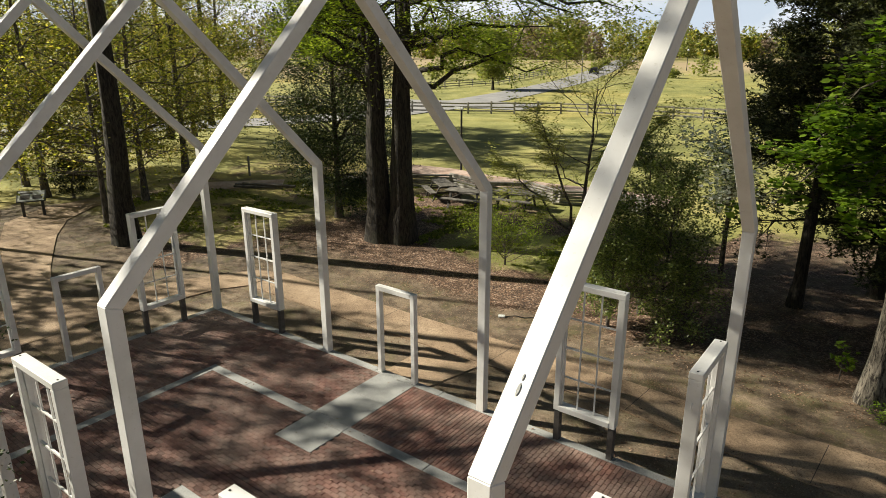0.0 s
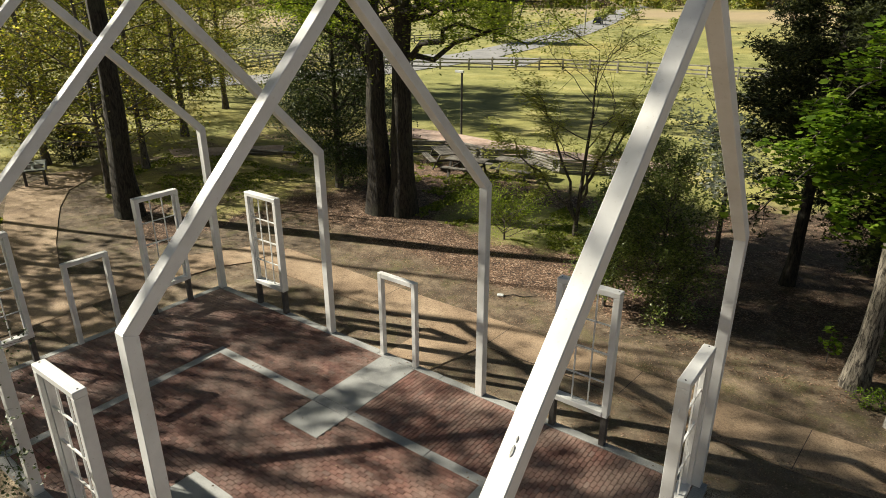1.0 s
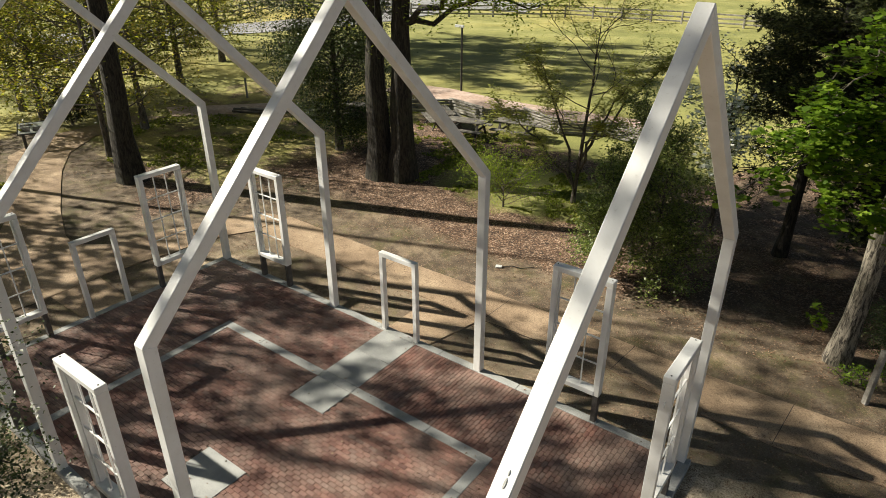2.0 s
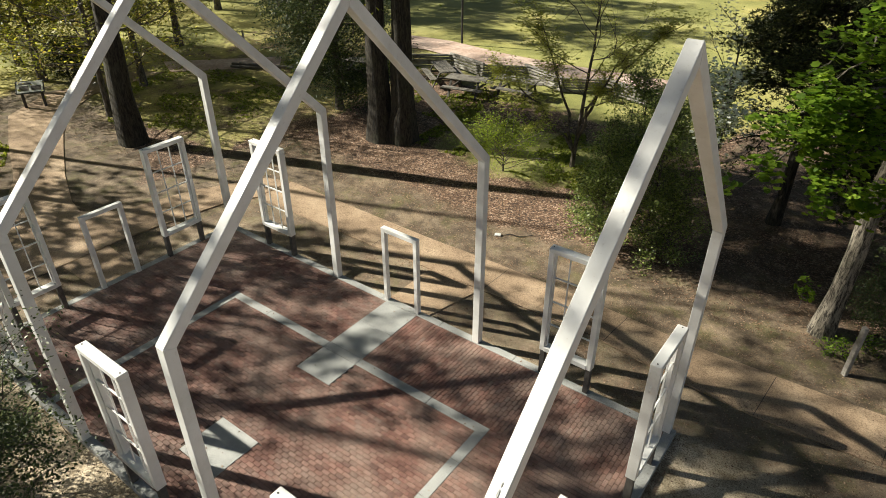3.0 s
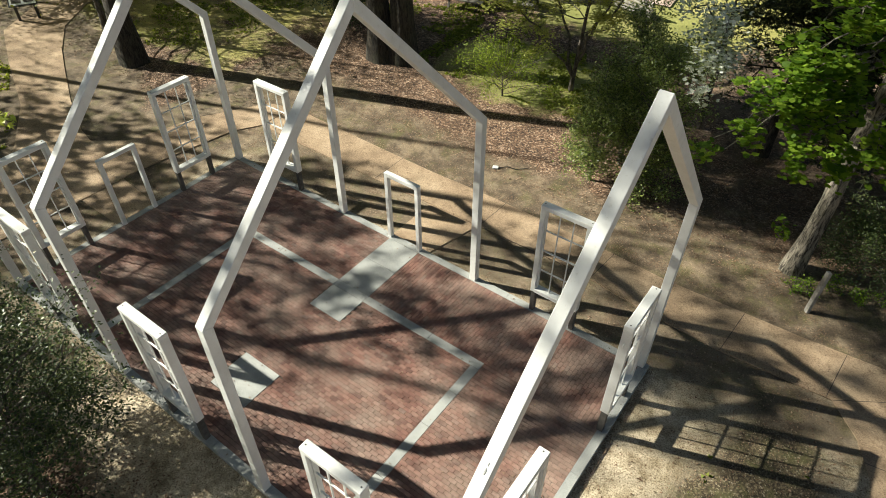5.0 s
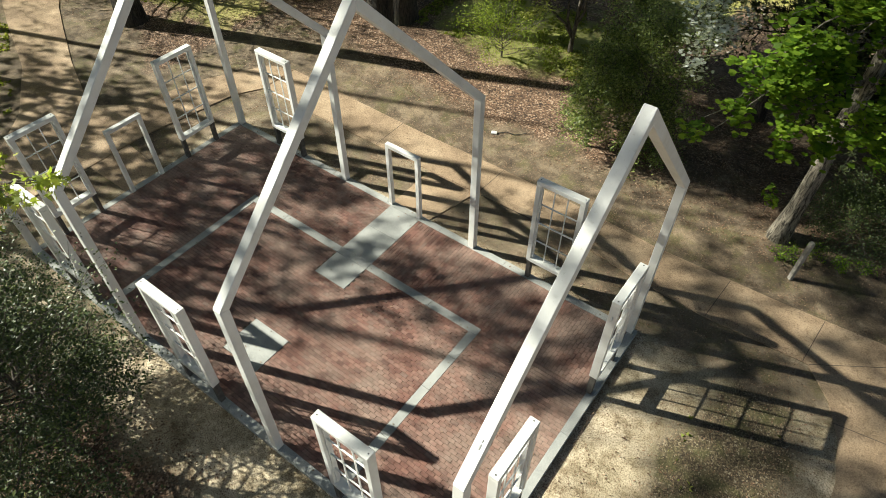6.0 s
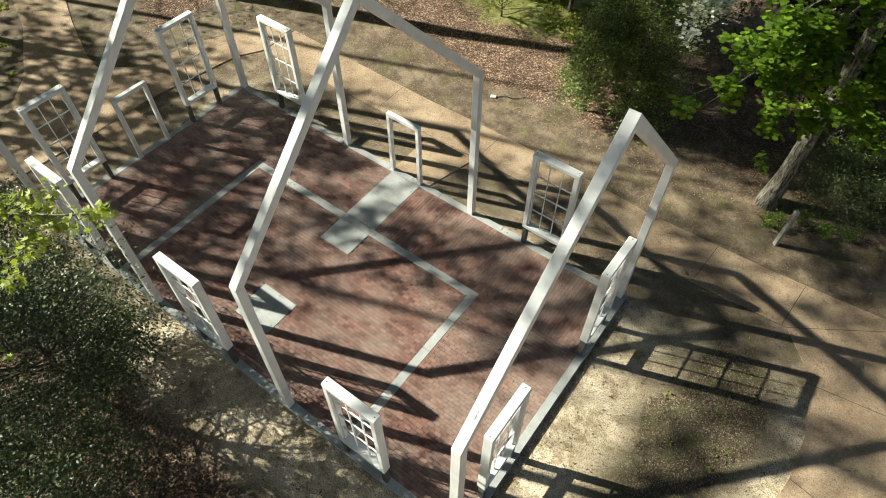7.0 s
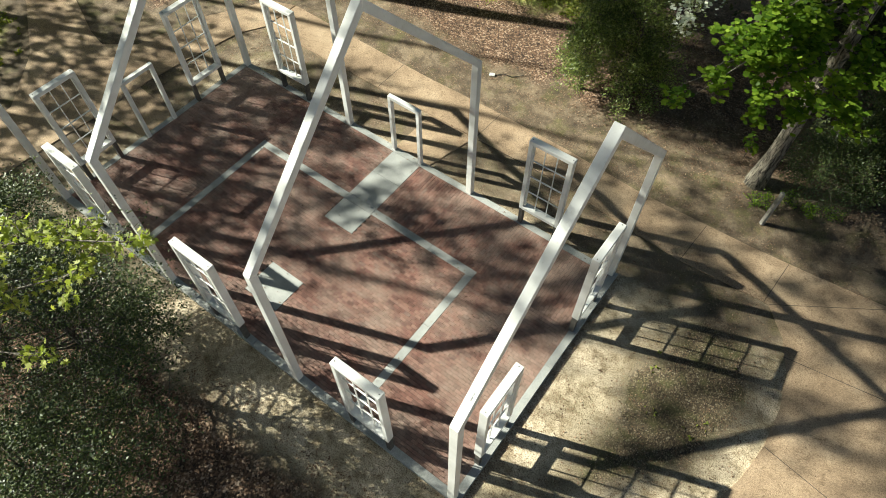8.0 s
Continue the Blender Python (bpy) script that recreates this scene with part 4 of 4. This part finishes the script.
for x0, x1, y0, y1 in ((-2.55, -1.63, -0.90, -0.024), (-2.55, -1.63, -1.836, -0.906), (-2.55, -1.63, -2.795, -2.044), (-2.61, -1.60, -5.50, -4.57)):
    stone = part("paving_stone", boxed(x0, x1, y0, y1, -0.1, 0.003, bevel=0.006), STONE)
    tagged(stone, "large pale grey paving stone set in the brick floor", "paving stone", group="paving stones in the brick floor")


# ---- fences, tables and other things beyond the yard ----
def make_worm_fence():
    top = new("split_rail_fence")
    rng = random.Random(3)
    corners = [(-14.5, 15.3), (-12.63, 16.57), (-10.65, 16.02), (-8.7, 17.03), (-6.74, 16.33), (-4.9, 17.3), (-3.0, 16.8)]
    for k, (a, b) in enumerate(zip(corners, corners[1:])):
        za, zb = lie(*a), lie(*b)
        d = Vector((b[0] - a[0], b[1] - a[1], 0)).normalized() * 0.22
        for i in range(5):
            z = 0.07 + i * 0.132 + (0.06 if k % 2 else 0.0)
            bm = beam(bmesh.new(), (a[0] - d.x + rng.uniform(-.04, .04), a[1] - d.y, za + z + rng.uniform(-.02, .02)), (b[0] + d.x, b[1] + d.y + rng.uniform(-.04, .04), zb + z + rng.uniform(-.02, .02)), rng.uniform(0.09, 0.13), rng.uniform(0.08, 0.11), bevel=0.02)
            part("rail", bm, RAIL, top)
    return tagged(top, "zigzag split-rail fence of weathered grey timber", "fence")


def make_post_fence(points, rails=3, gap=2.6, height=1.2):
    top = new("post_and_rail_fence")
    rng = random.Random(len(points))
    for a, b in zip(points, points[1:]):
        n = max(1, round(math.dist(a, b) / gap))
        spots = [(a[0] + (b[0] - a[0]) * i / n, a[1] + (b[1] - a[1]) * i / n) for i in range(n + 1)]
        for p, q in zip(spots, spots[1:]):
            zp, zq = lie(*p), lie(*q)
            part("post", boxed(p[0] - .08, p[0] + .08, p[1] - .08, p[1] + .08, zp - 0.1, zp + height + rng.uniform(-.06, .08), bevel=0.02), RAIL, top)
            for i in range(rails):
                z = height * (0.25 + 0.62 * i / (rails - 1)) + rng.uniform(-.04, .04)
                part("rail", beam(bmesh.new(), (*p, zp + z), (*q, zq + z + rng.uniform(-.04, .04)), 0.07, 0.14, bevel=0.015), RAIL, top)
    return tagged(top, "weathered grey post-and-rail fence along the meadow", "fence", group="meadow fences")


def make_table():
    top = new("picnic_table")
    for i in range(5):
        y = (i - 2) * 0.152
        part("tabletop_board", boxed(-0.92, 0.92, y - 0.07, y + 0.07, 0.70, 0.74, bevel=0.006), TABLE_WOOD, top)
    for s in (-1, 1):
        for y in (0.60, 0.76):
            part("seat_board", boxed(-0.92, 0.92, s * y - 0.07, s * y + 0.07, 0.42, 0.46, bevel=0.006), TABLE_WOOD, top)
        for e in (-0.62, 0.62):
            part("leg", beam(bmesh.new(), (e, s * 0.30, 0.70), (e, s * 0.68, 0.0), 0.05, 0.10, up=(1, 0, 0), bevel=0.006), DARKWOOD, top)
    for e in (-0.57, 0.57):
        part("brace", boxed(e - 0.025, e + 0.025, -0.82, 0.82, 0.33, 0.42, bevel=0.005), DARKWOOD, top)
    return tagged(top, "weathered wooden picnic table with attached benches", "picnic table", group="picnic tables under the trees")


make_worm_fence()
make_post_fence([(-66, 42), (-53, 42), (-41, 43.5), (-33, 47.6), (-25, 53), (-14, 55), (5, 56.5), (30, 60)])
make_post_fence([(-60, 22), (-51, 31.5), (-53.5, 41)], rails=3)
make_post_fence([(-72, 62), (-60, 72), (-57, 92), (-64, 125)], rails=3, gap=3.2)
table = make_table()
for (x, y), turn in (((-9.75, 13.65), 12), ((-7.9, 14.75), 8), ((-11.6, 14.4), -38), ((-15.3, 12.9), 22)):
    m = pose(x, y, lie(x, y), 0, 0, turn)
    if turn == 12:
        table.matrix_basis = m
    else:
        copy_thing(table, m)


def make_sign():
    top = new("information_panel")
    for s in (-0.36, 0.36):
        part("leg", boxed(s - 0.05, s + 0.05, -0.05, 0.05, 0.0, 0.78, bevel=0.008), BLACK, top)
    tilt = Matrix.Translation((0, 0, 0.86)) @ Matrix.Rotation(radians(32), 4, "X")
    frame_bm = boxed(-0.52, 0.52, -0.34, 0.34, -0.03, 0.0, bevel=0.008)
    frame_bm.transform(tilt)
    part("panel_frame", frame_bm, BLACK, top)
    face = boxed(-0.47, 0.47, -0.29, 0.29, 0.001, 0.008)
    face.transform(tilt)
    board = part("panel_face", face, PANEL, top, "pale printed panel")
    for x0, x1, y0, y1 in ((-0.40, 0.05, 0.12, 0.22), (-0.40, -0.05, -0.2, 0.06), (0.05, 0.40, -0.20, 0.04)):
        bar = boxed(x0, x1, y0, y1, 0.008, 0.011)
        bar.transform(tilt)
        part("print_bar", bar, DARKWOOD, board)
    return tagged(top, "tilted information panel on two black legs beside the path", "information panel")


make_sign().matrix_basis = pose(-23.1, 1.6, lie(-23.1, 1.6), 0, 0, 60)


def make_logs():
    top = new("log_rails")
    for (ax, ay), (bx, by), z in (((-21.6, 10.3), (-18.6, 11.6), 0.08), ((-21.3, 10.0), (-18.9, 11.1), 0.08), ((-21.0, 10.3), (-18.2, 11.3), 0.20)):
        part("rail", beam(bmesh.new(), (ax, ay, GZ + z), (bx, by, GZ + z + 0.03), 0.13, 0.12, bevel=0.03), DARKWOOD, top)
    return tagged(top, "dark split rails lying on the ground", "timber")


make_logs()


def make_pole(name, at, h, r, label, board=False):
    top = new(name)
    top.location = (*at, lie(*at) - 0.05)
    v, f = tube_rings([(0, 0, 0), (0, 0, h * 0.5), (0, 0, h)], [r, r * 0.95, r * 0.9], 8)
    link_mesh("pole", v, f, BLACK if board else RAIL, top, smooth=True)
    if board:
        part("board", boxed(-0.45, 0.12, -0.05, 0.05, h - 0.05, h + 0.08, bevel=0.01), PANEL, top)
    return tagged(top, label, "post")


make_pole("sign_post", (-14.8, 20.4), 3.5, 0.06, "dark post with a small pale board on top", True)
make_pole("utility_pole", (-46.5, 104), 6.0, 0.12, "grey wooden pole beside the road")
def make_lamp(at):
    top = new("street_lamp")
    top.location = (*at, lie(*at) - 0.05)
    v, f = tube_rings([(0, 0, 0), (0, 0, 2.2), (0, 0, 4.4)], [0.09, 0.07, 0.06], 8)
    link_mesh("pole", v, f, BLACK, top, smooth=True)
    bm = bmesh.new()
    bmesh.ops.create_uvsphere(bm, u_segments=14, v_segments=9, radius=0.27, matrix=Matrix.Translation((0, 0, 4.75)))
    part("globe", bm, PANEL, top, "white glass globe", smooth=True)
    return tagged(top, "street lamp with a white globe beyond the meadow", "street lamp", group="globe lamps beyond the meadow")


for at in ((-42.6, 154.0), (-39.2, 155.0)):
    make_lamp(at)
make_pole("fence_post", (-23.2, 12.4), 1.1, 0.06, "short grey post beside the sandy path")


def make_stake():
    top = new("wooden_post")
    part("post", beam(bmesh.new(), (0, 0, -0.1), (0.02, 0.02, 1.22), 0.11, 0.09, bevel=0.01), RAIL, top)
    return tagged(top, "weathered grey wooden post in the soil", "post")


make_stake().location = (6.49, 3.79, GZ)


def make_box():
    top = new("ground_box")
    part("lid", boxed(-0.085, 0.085, -0.06, 0.06, 0.0, 0.045, bevel=0.008), PANEL, top, "white plastic box")
    v, f = tube_rings([(0.1, 0, 0.02), (0.35, 0.1, 0.015), (0.6, 0.02, 0.015), (0.95, 0.16, 0.01)], [0.012] * 4, 5)
    link_mesh("cable", v, f, BLACK, top, "black cable on the soil", smooth=True)
    return tagged(top, "small white utility box with a black cable", "utility box")


make_box().matrix_basis = pose(-2.17, 4.25, GZ + 0.006, 4, 0, 25)


# ---- road, far trees ----
def ribbon(name, line, width, label, material, category):
    verts, faces = [], []
    pts = []
    for a, b in zip(line, line[1:]):
        n = max(2, int(math.dist(a, b) / 4))
        pts += [(a[0] + (b[0] - a[0]) * i / n, a[1] + (b[1] - a[1]) * i / n) for i in range(n)]
    pts.append(line[-1])
    for i, p in enumerate(pts):
        a, b = pts[max(0, i - 1)], pts[min(len(pts) - 1, i + 1)]
        d = Vector((b[0] - a[0], b[1] - a[1])).normalized()
        for s in (-0.5, -0.17, 0.17, 0.5):
            x, y = p[0] - d.y * width * s, p[1] + d.x * width * s
            verts.append((x, y, lie(x, y) + 0.06))
    for i in range(len(pts) - 1):
        faces += [(4 * i + k + 1, 4 * i + k, 4 * i + 4 + k, 4 * i + 5 + k) for k in range(3)]
    return tagged(link_mesh(name, verts, faces, material, smooth=True), label, category, kind="structure")


ribbon("road", [(-66, -12), (-52, 14), (-44, 29), (-40, 41), (-40, 54), (-43, 72), (-46, 88), (-49, 104), (-57, 134), (-78, 205), (-88, 250)], 6.5, "grey asphalt lane through the meadow", ASPHALT, "road")
ribbon("parking_area", [(-52, 52), (-40, 56), (-31, 58)], 9.0, "grey gravel parking area", ASPHALT, "road")
ribbon("footpath", [(-18.5, 18.9), (-15.5, 19.3), (-12.2, 18.9), (-8.6, 18.9), (-5.4, 19.3), (-2.8, 19.6)], 2.3, "bare reddish footpath behind the fence", RED_SOIL, "path")


def make_car():
    top = new("car")
    bm = bmesh.new()
    prism(bm, [(-2.15, -0.85), (2.15, -0.85), (2.15, 0.85), (-2.15, 0.85)], 0.3, 0.85, 0.12)
    part("body", bm, CAR_PAINT, top)
    bm = bmesh.new()
    prism(bm, [(-1.5, -0.72), (0.9, -0.72), (0.9, 0.72), (-1.5, 0.72)], 0.85, 1.42, 0.22)
    part("cabin", bm, BLACK, top)
    for x in (-1.35, 1.35):
        for y in (-0.8, 0.8):
            v, f = tube_rings([(x, y - 0.1, 0.32), (x, y + 0.1, 0.32)], [0.32, 0.32], 12)
            f += [tuple(range(12)), tuple(range(23, 11, -1))]
            link_mesh("wheel", v, f, TYRE, top)
    return tagged(top, "dark car on the distant lane", "car")


make_car().matrix_basis = pose(-56.0, 131.0, lie(-56, 131) + 0.06, 0, 0, 107)

make_tree("meadow_tree", 60, (-50.5, 80.0), 7.6, 0.22, 0.18, 3.0, 34, 9000, 0.32, "clump", HAZY_LEAF, OAK_BARK, (0, 0), "rounded tree standing in the meadow", spread=0.5)


def far_woods():
    """A belt of woods round the meadow, too far to count."""
    rng = np.random.default_rng(77)
    holder = tagged(new("far_woods"), "distant belt of mixed spring woodland", "woods", kind="stuff")
    for material, count in ((HAZY_LEAF, 300), (SPRING, 190), (BARE, 120)):
        places = []
        for k in range(count):
            front = k % 5 > 0
            a = 2.2 + rng.uniform(-1.15, 1.15) if front else 2.2 + rng.uniform(1.15, 5.1)
            d = rng.uniform(235, 330) if front else rng.uniform(75, 170)
            x, y = 5.7 + d * math.cos(a), -8.9 + d * math.sin(a)
            h = rng.uniform(8, 14) * (0.8 + 0.5 * smooth_step(235, 320, d) + 0.25 * math.sin(a * 13))
            n = 260 if front else 120
            u = rng.uniform(0, 1, n)
            r = h * 0.42 * np.sqrt(rng.uniform(0.3, 1, n)) * np.sin(np.pi * (0.15 + 0.8 * u)) ** 0.6 * (1 + 0.3 * rng.normal(0, 1, n))
            b = rng.uniform(0, 2 * math.pi, n)
            places.append(np.stack([x + r * np.cos(b), y + r * np.sin(b), lie(x, y) + h * (0.02 + 0.98 * u)], 1))
        leaf_cloud("foliage", rng, np.concatenate(places), 0.95, "clump", material, holder, 0.3)
    places = []
    for k in range(26):                                # hedge bushes scattered over the meadow
        a, d = 2.2 + rng.uniform(-0.6, 0.6), rng.uniform(120, 230)
        x, y, h = 5.7 + d * math.cos(a), -8.9 + d * math.sin(a), rng.uniform(1.5, 4.0)
        q = rng.normal(0, 0.32 * h, (220, 3))
        places.append(q * np.array([1, 1, 0.8]) + np.array([x, y, lie(x, y) + h * 0.5]))
    leaf_cloud("foliage", rng, np.concatenate(places), 0.55, "clump", HAZY_LEAF, holder, 0.3)


far_woods()


# ---- fallen leaves ----
def scatter():
    rng = np.random.default_rng(9)
    spots = []
    for x0, x1, y0, y1, n in ((-14, 6, 4.0, 9.5, 30000), (-13, 3, -12, -7.2, 14000), (4.4, 8.4, -6, 1.4, 900), (-22, -10, 0.5, 8, 14000), (5, 11, 3.6, 7, 1800), (-9, 4, 0.3, 1.7, 1400), (-10.2, -8.6, -6, 1.5, 700)):
        p = np.stack([rng.uniform(x0, x1, n), rng.uniform(y0, y1, n)], 1)
        for x, y in p:
            if noise.noise((x * 0.45, y * 0.45, 2.0)) + rng.uniform(-0.5, 0.5) > -0.1:
                spots.append((x, y, lie(x, y) + 0.012))
    holder = tagged(new("leaf_litter"), "dry brown fallen leaves strewn over the soil", "fallen leaves", kind="stuff")
    leaf_cloud("leaves", rng, spots, 0.052, "oval", LITTER, holder, 1.6)
    crumbs = []
    for x0, x1, y0, y1, n in ((4.4, 8.5, -6.5, 1.4, 9000), (-8.5, 7.5, 0.25, 1.65, 7000), (-10.3, -8.6, -7, 1.7, 3000), (-9, 7, 3.1, 4.6, 9000), (-8, 4.5, -9.5, -6.6, 9000), (7, 11.5, -5.5, 3.1, 1500), (-9, 7.5, 1.8, 2.9, 1200)):
        for x, y in np.stack([rng.uniform(x0, x1, n), rng.uniform(y0, y1, n)], 1):
            edge = 8.5 - 0.16 * (y + 1.2) ** 2
            on_path = (x > edge and y < 1.7) or 1.75 < y < 2.95
            if noise.noise((x * 0.8, y * 0.8, 7.0)) + rng.uniform(-0.5, 0.5) > 0.0:
                crumbs.append((x, y, lie(x, y) + (0.036 if on_path else 0.006)))
    for n, (ax, ay), (bx, by), w in ((1500, (X_A + 0.05, Y_F), (X_A + 0.05, Y_B), 0.07), (900, (X_D, Y_F - 0.05), (X_A, Y_F - 0.05), 0.07), (1500, (X_D, Y_B + 0.08), (X_A, Y_B + 0.08), 0.10), (2200, (-9.3, 3.16), (9.5, 3.12), 0.09),
                                     (1500, (-9.3, 1.70), (7.5, 1.62), 0.09), (700, (X_D - 0.05, Y_F), (X_D - 0.05, Y_B), 0.07)):
        for u, v in np.stack([rng.uniform(0, 1, n), rng.normal(0, 1, n)], 1):
            x, y = ax + (bx - ax) * u + w * v * (ay != by), ay + (by - ay) * u + w * v * (ax != bx and ay == by or abs(ay - by) < 0.5)
            if not (X_D < x < X_A and Y_F < y < Y_B):
                crumbs.append((x, y, lie(x, y) + 0.034))
    leaf_cloud("leaf_scraps", rng, crumbs, 0.03, "oval", LITTER, holder, 2.0)
    p = np.stack([rng.uniform(X_D, X_A, 420), rng.uniform(Y_F, Y_B, 420), np.full(420, 0.008)], 1)
    holder = tagged(new("leaf_litter"), "single dry leaves on the brick floor", "fallen leaves", kind="stuff")
    leaf_cloud("leaves", rng, p, 0.05, "oval", LITTER, holder, 2.5)


scatter()


def grow_grass():
    """Tufts of spring grass on the shaded lawn and along the sandy path."""
    rng = np.random.default_rng(21)
    spots = []
    for x0, x1, y0, y1, n in ((-8.5, -0.5, 8.0, 13.0, 16000), (-24, -14.5, -7.5, -1.0, 16000), (-20, -6, 10.5, 15.5, 16000), (-24, -15, 2.5, 9.5, 9000), (5.9, 7.6, -2.6, -0.4, 60)):
        for x, y in np.stack([rng.uniform(x0, x1, n), rng.uniform(y0, y1, n)], 1):
            if x < -14 and -1.9 - 0.52 * (x + 15) - 1.5 < y < -0.6 - 0.52 * (x + 15) + 0.9:
                continue
            if noise.noise((x * 0.5, y * 0.5, 11.0)) + 0.4 * noise.noise((x * 2.1, y * 2.1, 3.0)) > 0.0:
                spots.append((x, y, lie(x, y) - 0.01))
    holder = tagged(new("grass"), "short tufts of fresh spring grass", "grass", kind="stuff")
    leaf_cloud("blades", rng, spots, 0.09, "clump", GRASS, holder, 0.0, -1.5)


grow_grass()


# ---- bricks ----
def brick_mesh(lx, ly):
    c, g = 0.005, 0.003
    x, y = lx / 2 - g, ly / 2 - g
    v = [(-x, -y, -0.05), (x, -y, -0.05), (x, y, -0.05), (-x, y, -0.05), (-x, -y, -c), (x, -y, -c), (x, y, -c), (-x, y, -c),
         (-x + c, -y + c, 0), (x - c, -y + c, 0), (x - c, y - c, 0), (-x + c, y - c, 0)]
    f = [(8, 9, 10, 11)]
    for i in range(4):
        j = (i + 1) % 4
        f += [(i, j, j + 4, i + 4), (i + 4, j + 4, j + 8, i + 8)]
    return v, f


def lay_bricks():
    rng = random.Random(7)
    L, W = 0.166, 0.083
    stones = [(-2.55, -1.63, -2.795, 0.0), (-2.61, -1.60, -5.50, -4.57), (BX0, BX1, BY - BW, BY), (BX0, BX0 + BW, Y_F, BY), (BX1 - BW, BX1, Y_F, BY)]
    fx0, fx1, fy0, fy1 = X_D + K, X_A - K, Y_F + K, Y_B - K
    # areas: x0, x1, y0, y1, long way of the bricks
    areas = [(BX1, fx1, fy0, BY, "x"), (BX0 + BW, BX1 - BW, fy0, BY - BW, "x"), (BX0, -2.55, BY, fy1, "x"), (-1.63, fx1, BY, fy1, "y"), (fx0, BX0, fy0, fy1, "x")]
    singles, rest = [], []
    for x0, x1, y0, y1, way in areas:
        cx, cy = (L, W) if way == "x" else (W, L)
        ny, nx = int((y1 - y0) / cy + 1.5), int((x1 - x0) / cx + 1.5)
        for j in range(ny):
            for i in range(-1, nx):
                if way == "x":
                    bx, by = x0 + (i + (0.5 if j % 2 else 0.0)) * cx, y0 + j * cy
                else:
                    bx, by = x0 + i * cx, y0 + (j + (0.5 if i % 2 else 0.0) - 0.5) * cy
                a0, a1, b0, b1 = max(bx, x0), min(bx + cx, x1), max(by, y0), min(by + cy, y1)
                if a1 - a0 < 0.012 or b1 - b0 < 0.012:
                    continue
                skip = False
                for sx0, sx1, sy0, sy1 in stones:
                    ox, oy = min(a1, sx1) - max(a0, sx0), min(b1, sy1) - max(b0, sy0)
                    if ox > 0 and oy > 0:
                        if ox > 0.6 * (a1 - a0) and oy > 0.6 * (b1 - b0):
                            skip = True
                        elif ox / (a1 - a0) < oy / (b1 - b0):
                            a0, a1 = (a0, sx0) if a0 < sx0 else (sx1, a1)
                        else:
                            b0, b1 = (b0, sy0) if b0 < sy0 else (sy1, b1)
                if skip or a1 - a0 < 0.012 or b1 - b0 < 0.012:
                    continue
                whole = abs(a1 - a0 - cx) < 1e-6 and abs(b1 - b0 - cy) < 1e-6
                spot = ((a0 + a1) / 2, (b0 + b1) / 2, rng.uniform(-0.004, 0.001), rng.uniform(-0.006, 0.006), rng.uniform(-0.006, 0.006), rng.uniform(-0.012, 0.012), a1 - a0, b1 - b0)
                (singles if whole and x0 == BX1 and way == 'x' and len(singles) < 300 else rest).append(spot)
    v, f = brick_mesh(L, W)
    shared = bpy.data.meshes.new("brick")
    shared.from_pydata(v, [], f)
    shared.materials.append(BRICK)
    for x, y, z, rx, ry, rz, lx, ly in singles:
        ob = new("brick", shared)
        ob.parent = floor
        ob.matrix_basis = Matrix.LocRotScale((x, y, z), Euler((rx, ry, rz)), None)
    verts, faces = [], []
    for x, y, z, rx, ry, rz, lx, ly in rest:
        v, f = brick_mesh(lx, ly)
        o = len(verts)
        m = Matrix.LocRotScale((x, y, z), Euler((rx, ry, rz)), None)
        verts.extend(m @ Vector(p) for p in v)
        faces.extend(tuple(i + o for i in q) for q in f)
    tagged(link_mesh("bricks", verts, faces, BRICK, floor), kind="stuff")


lay_bricks()
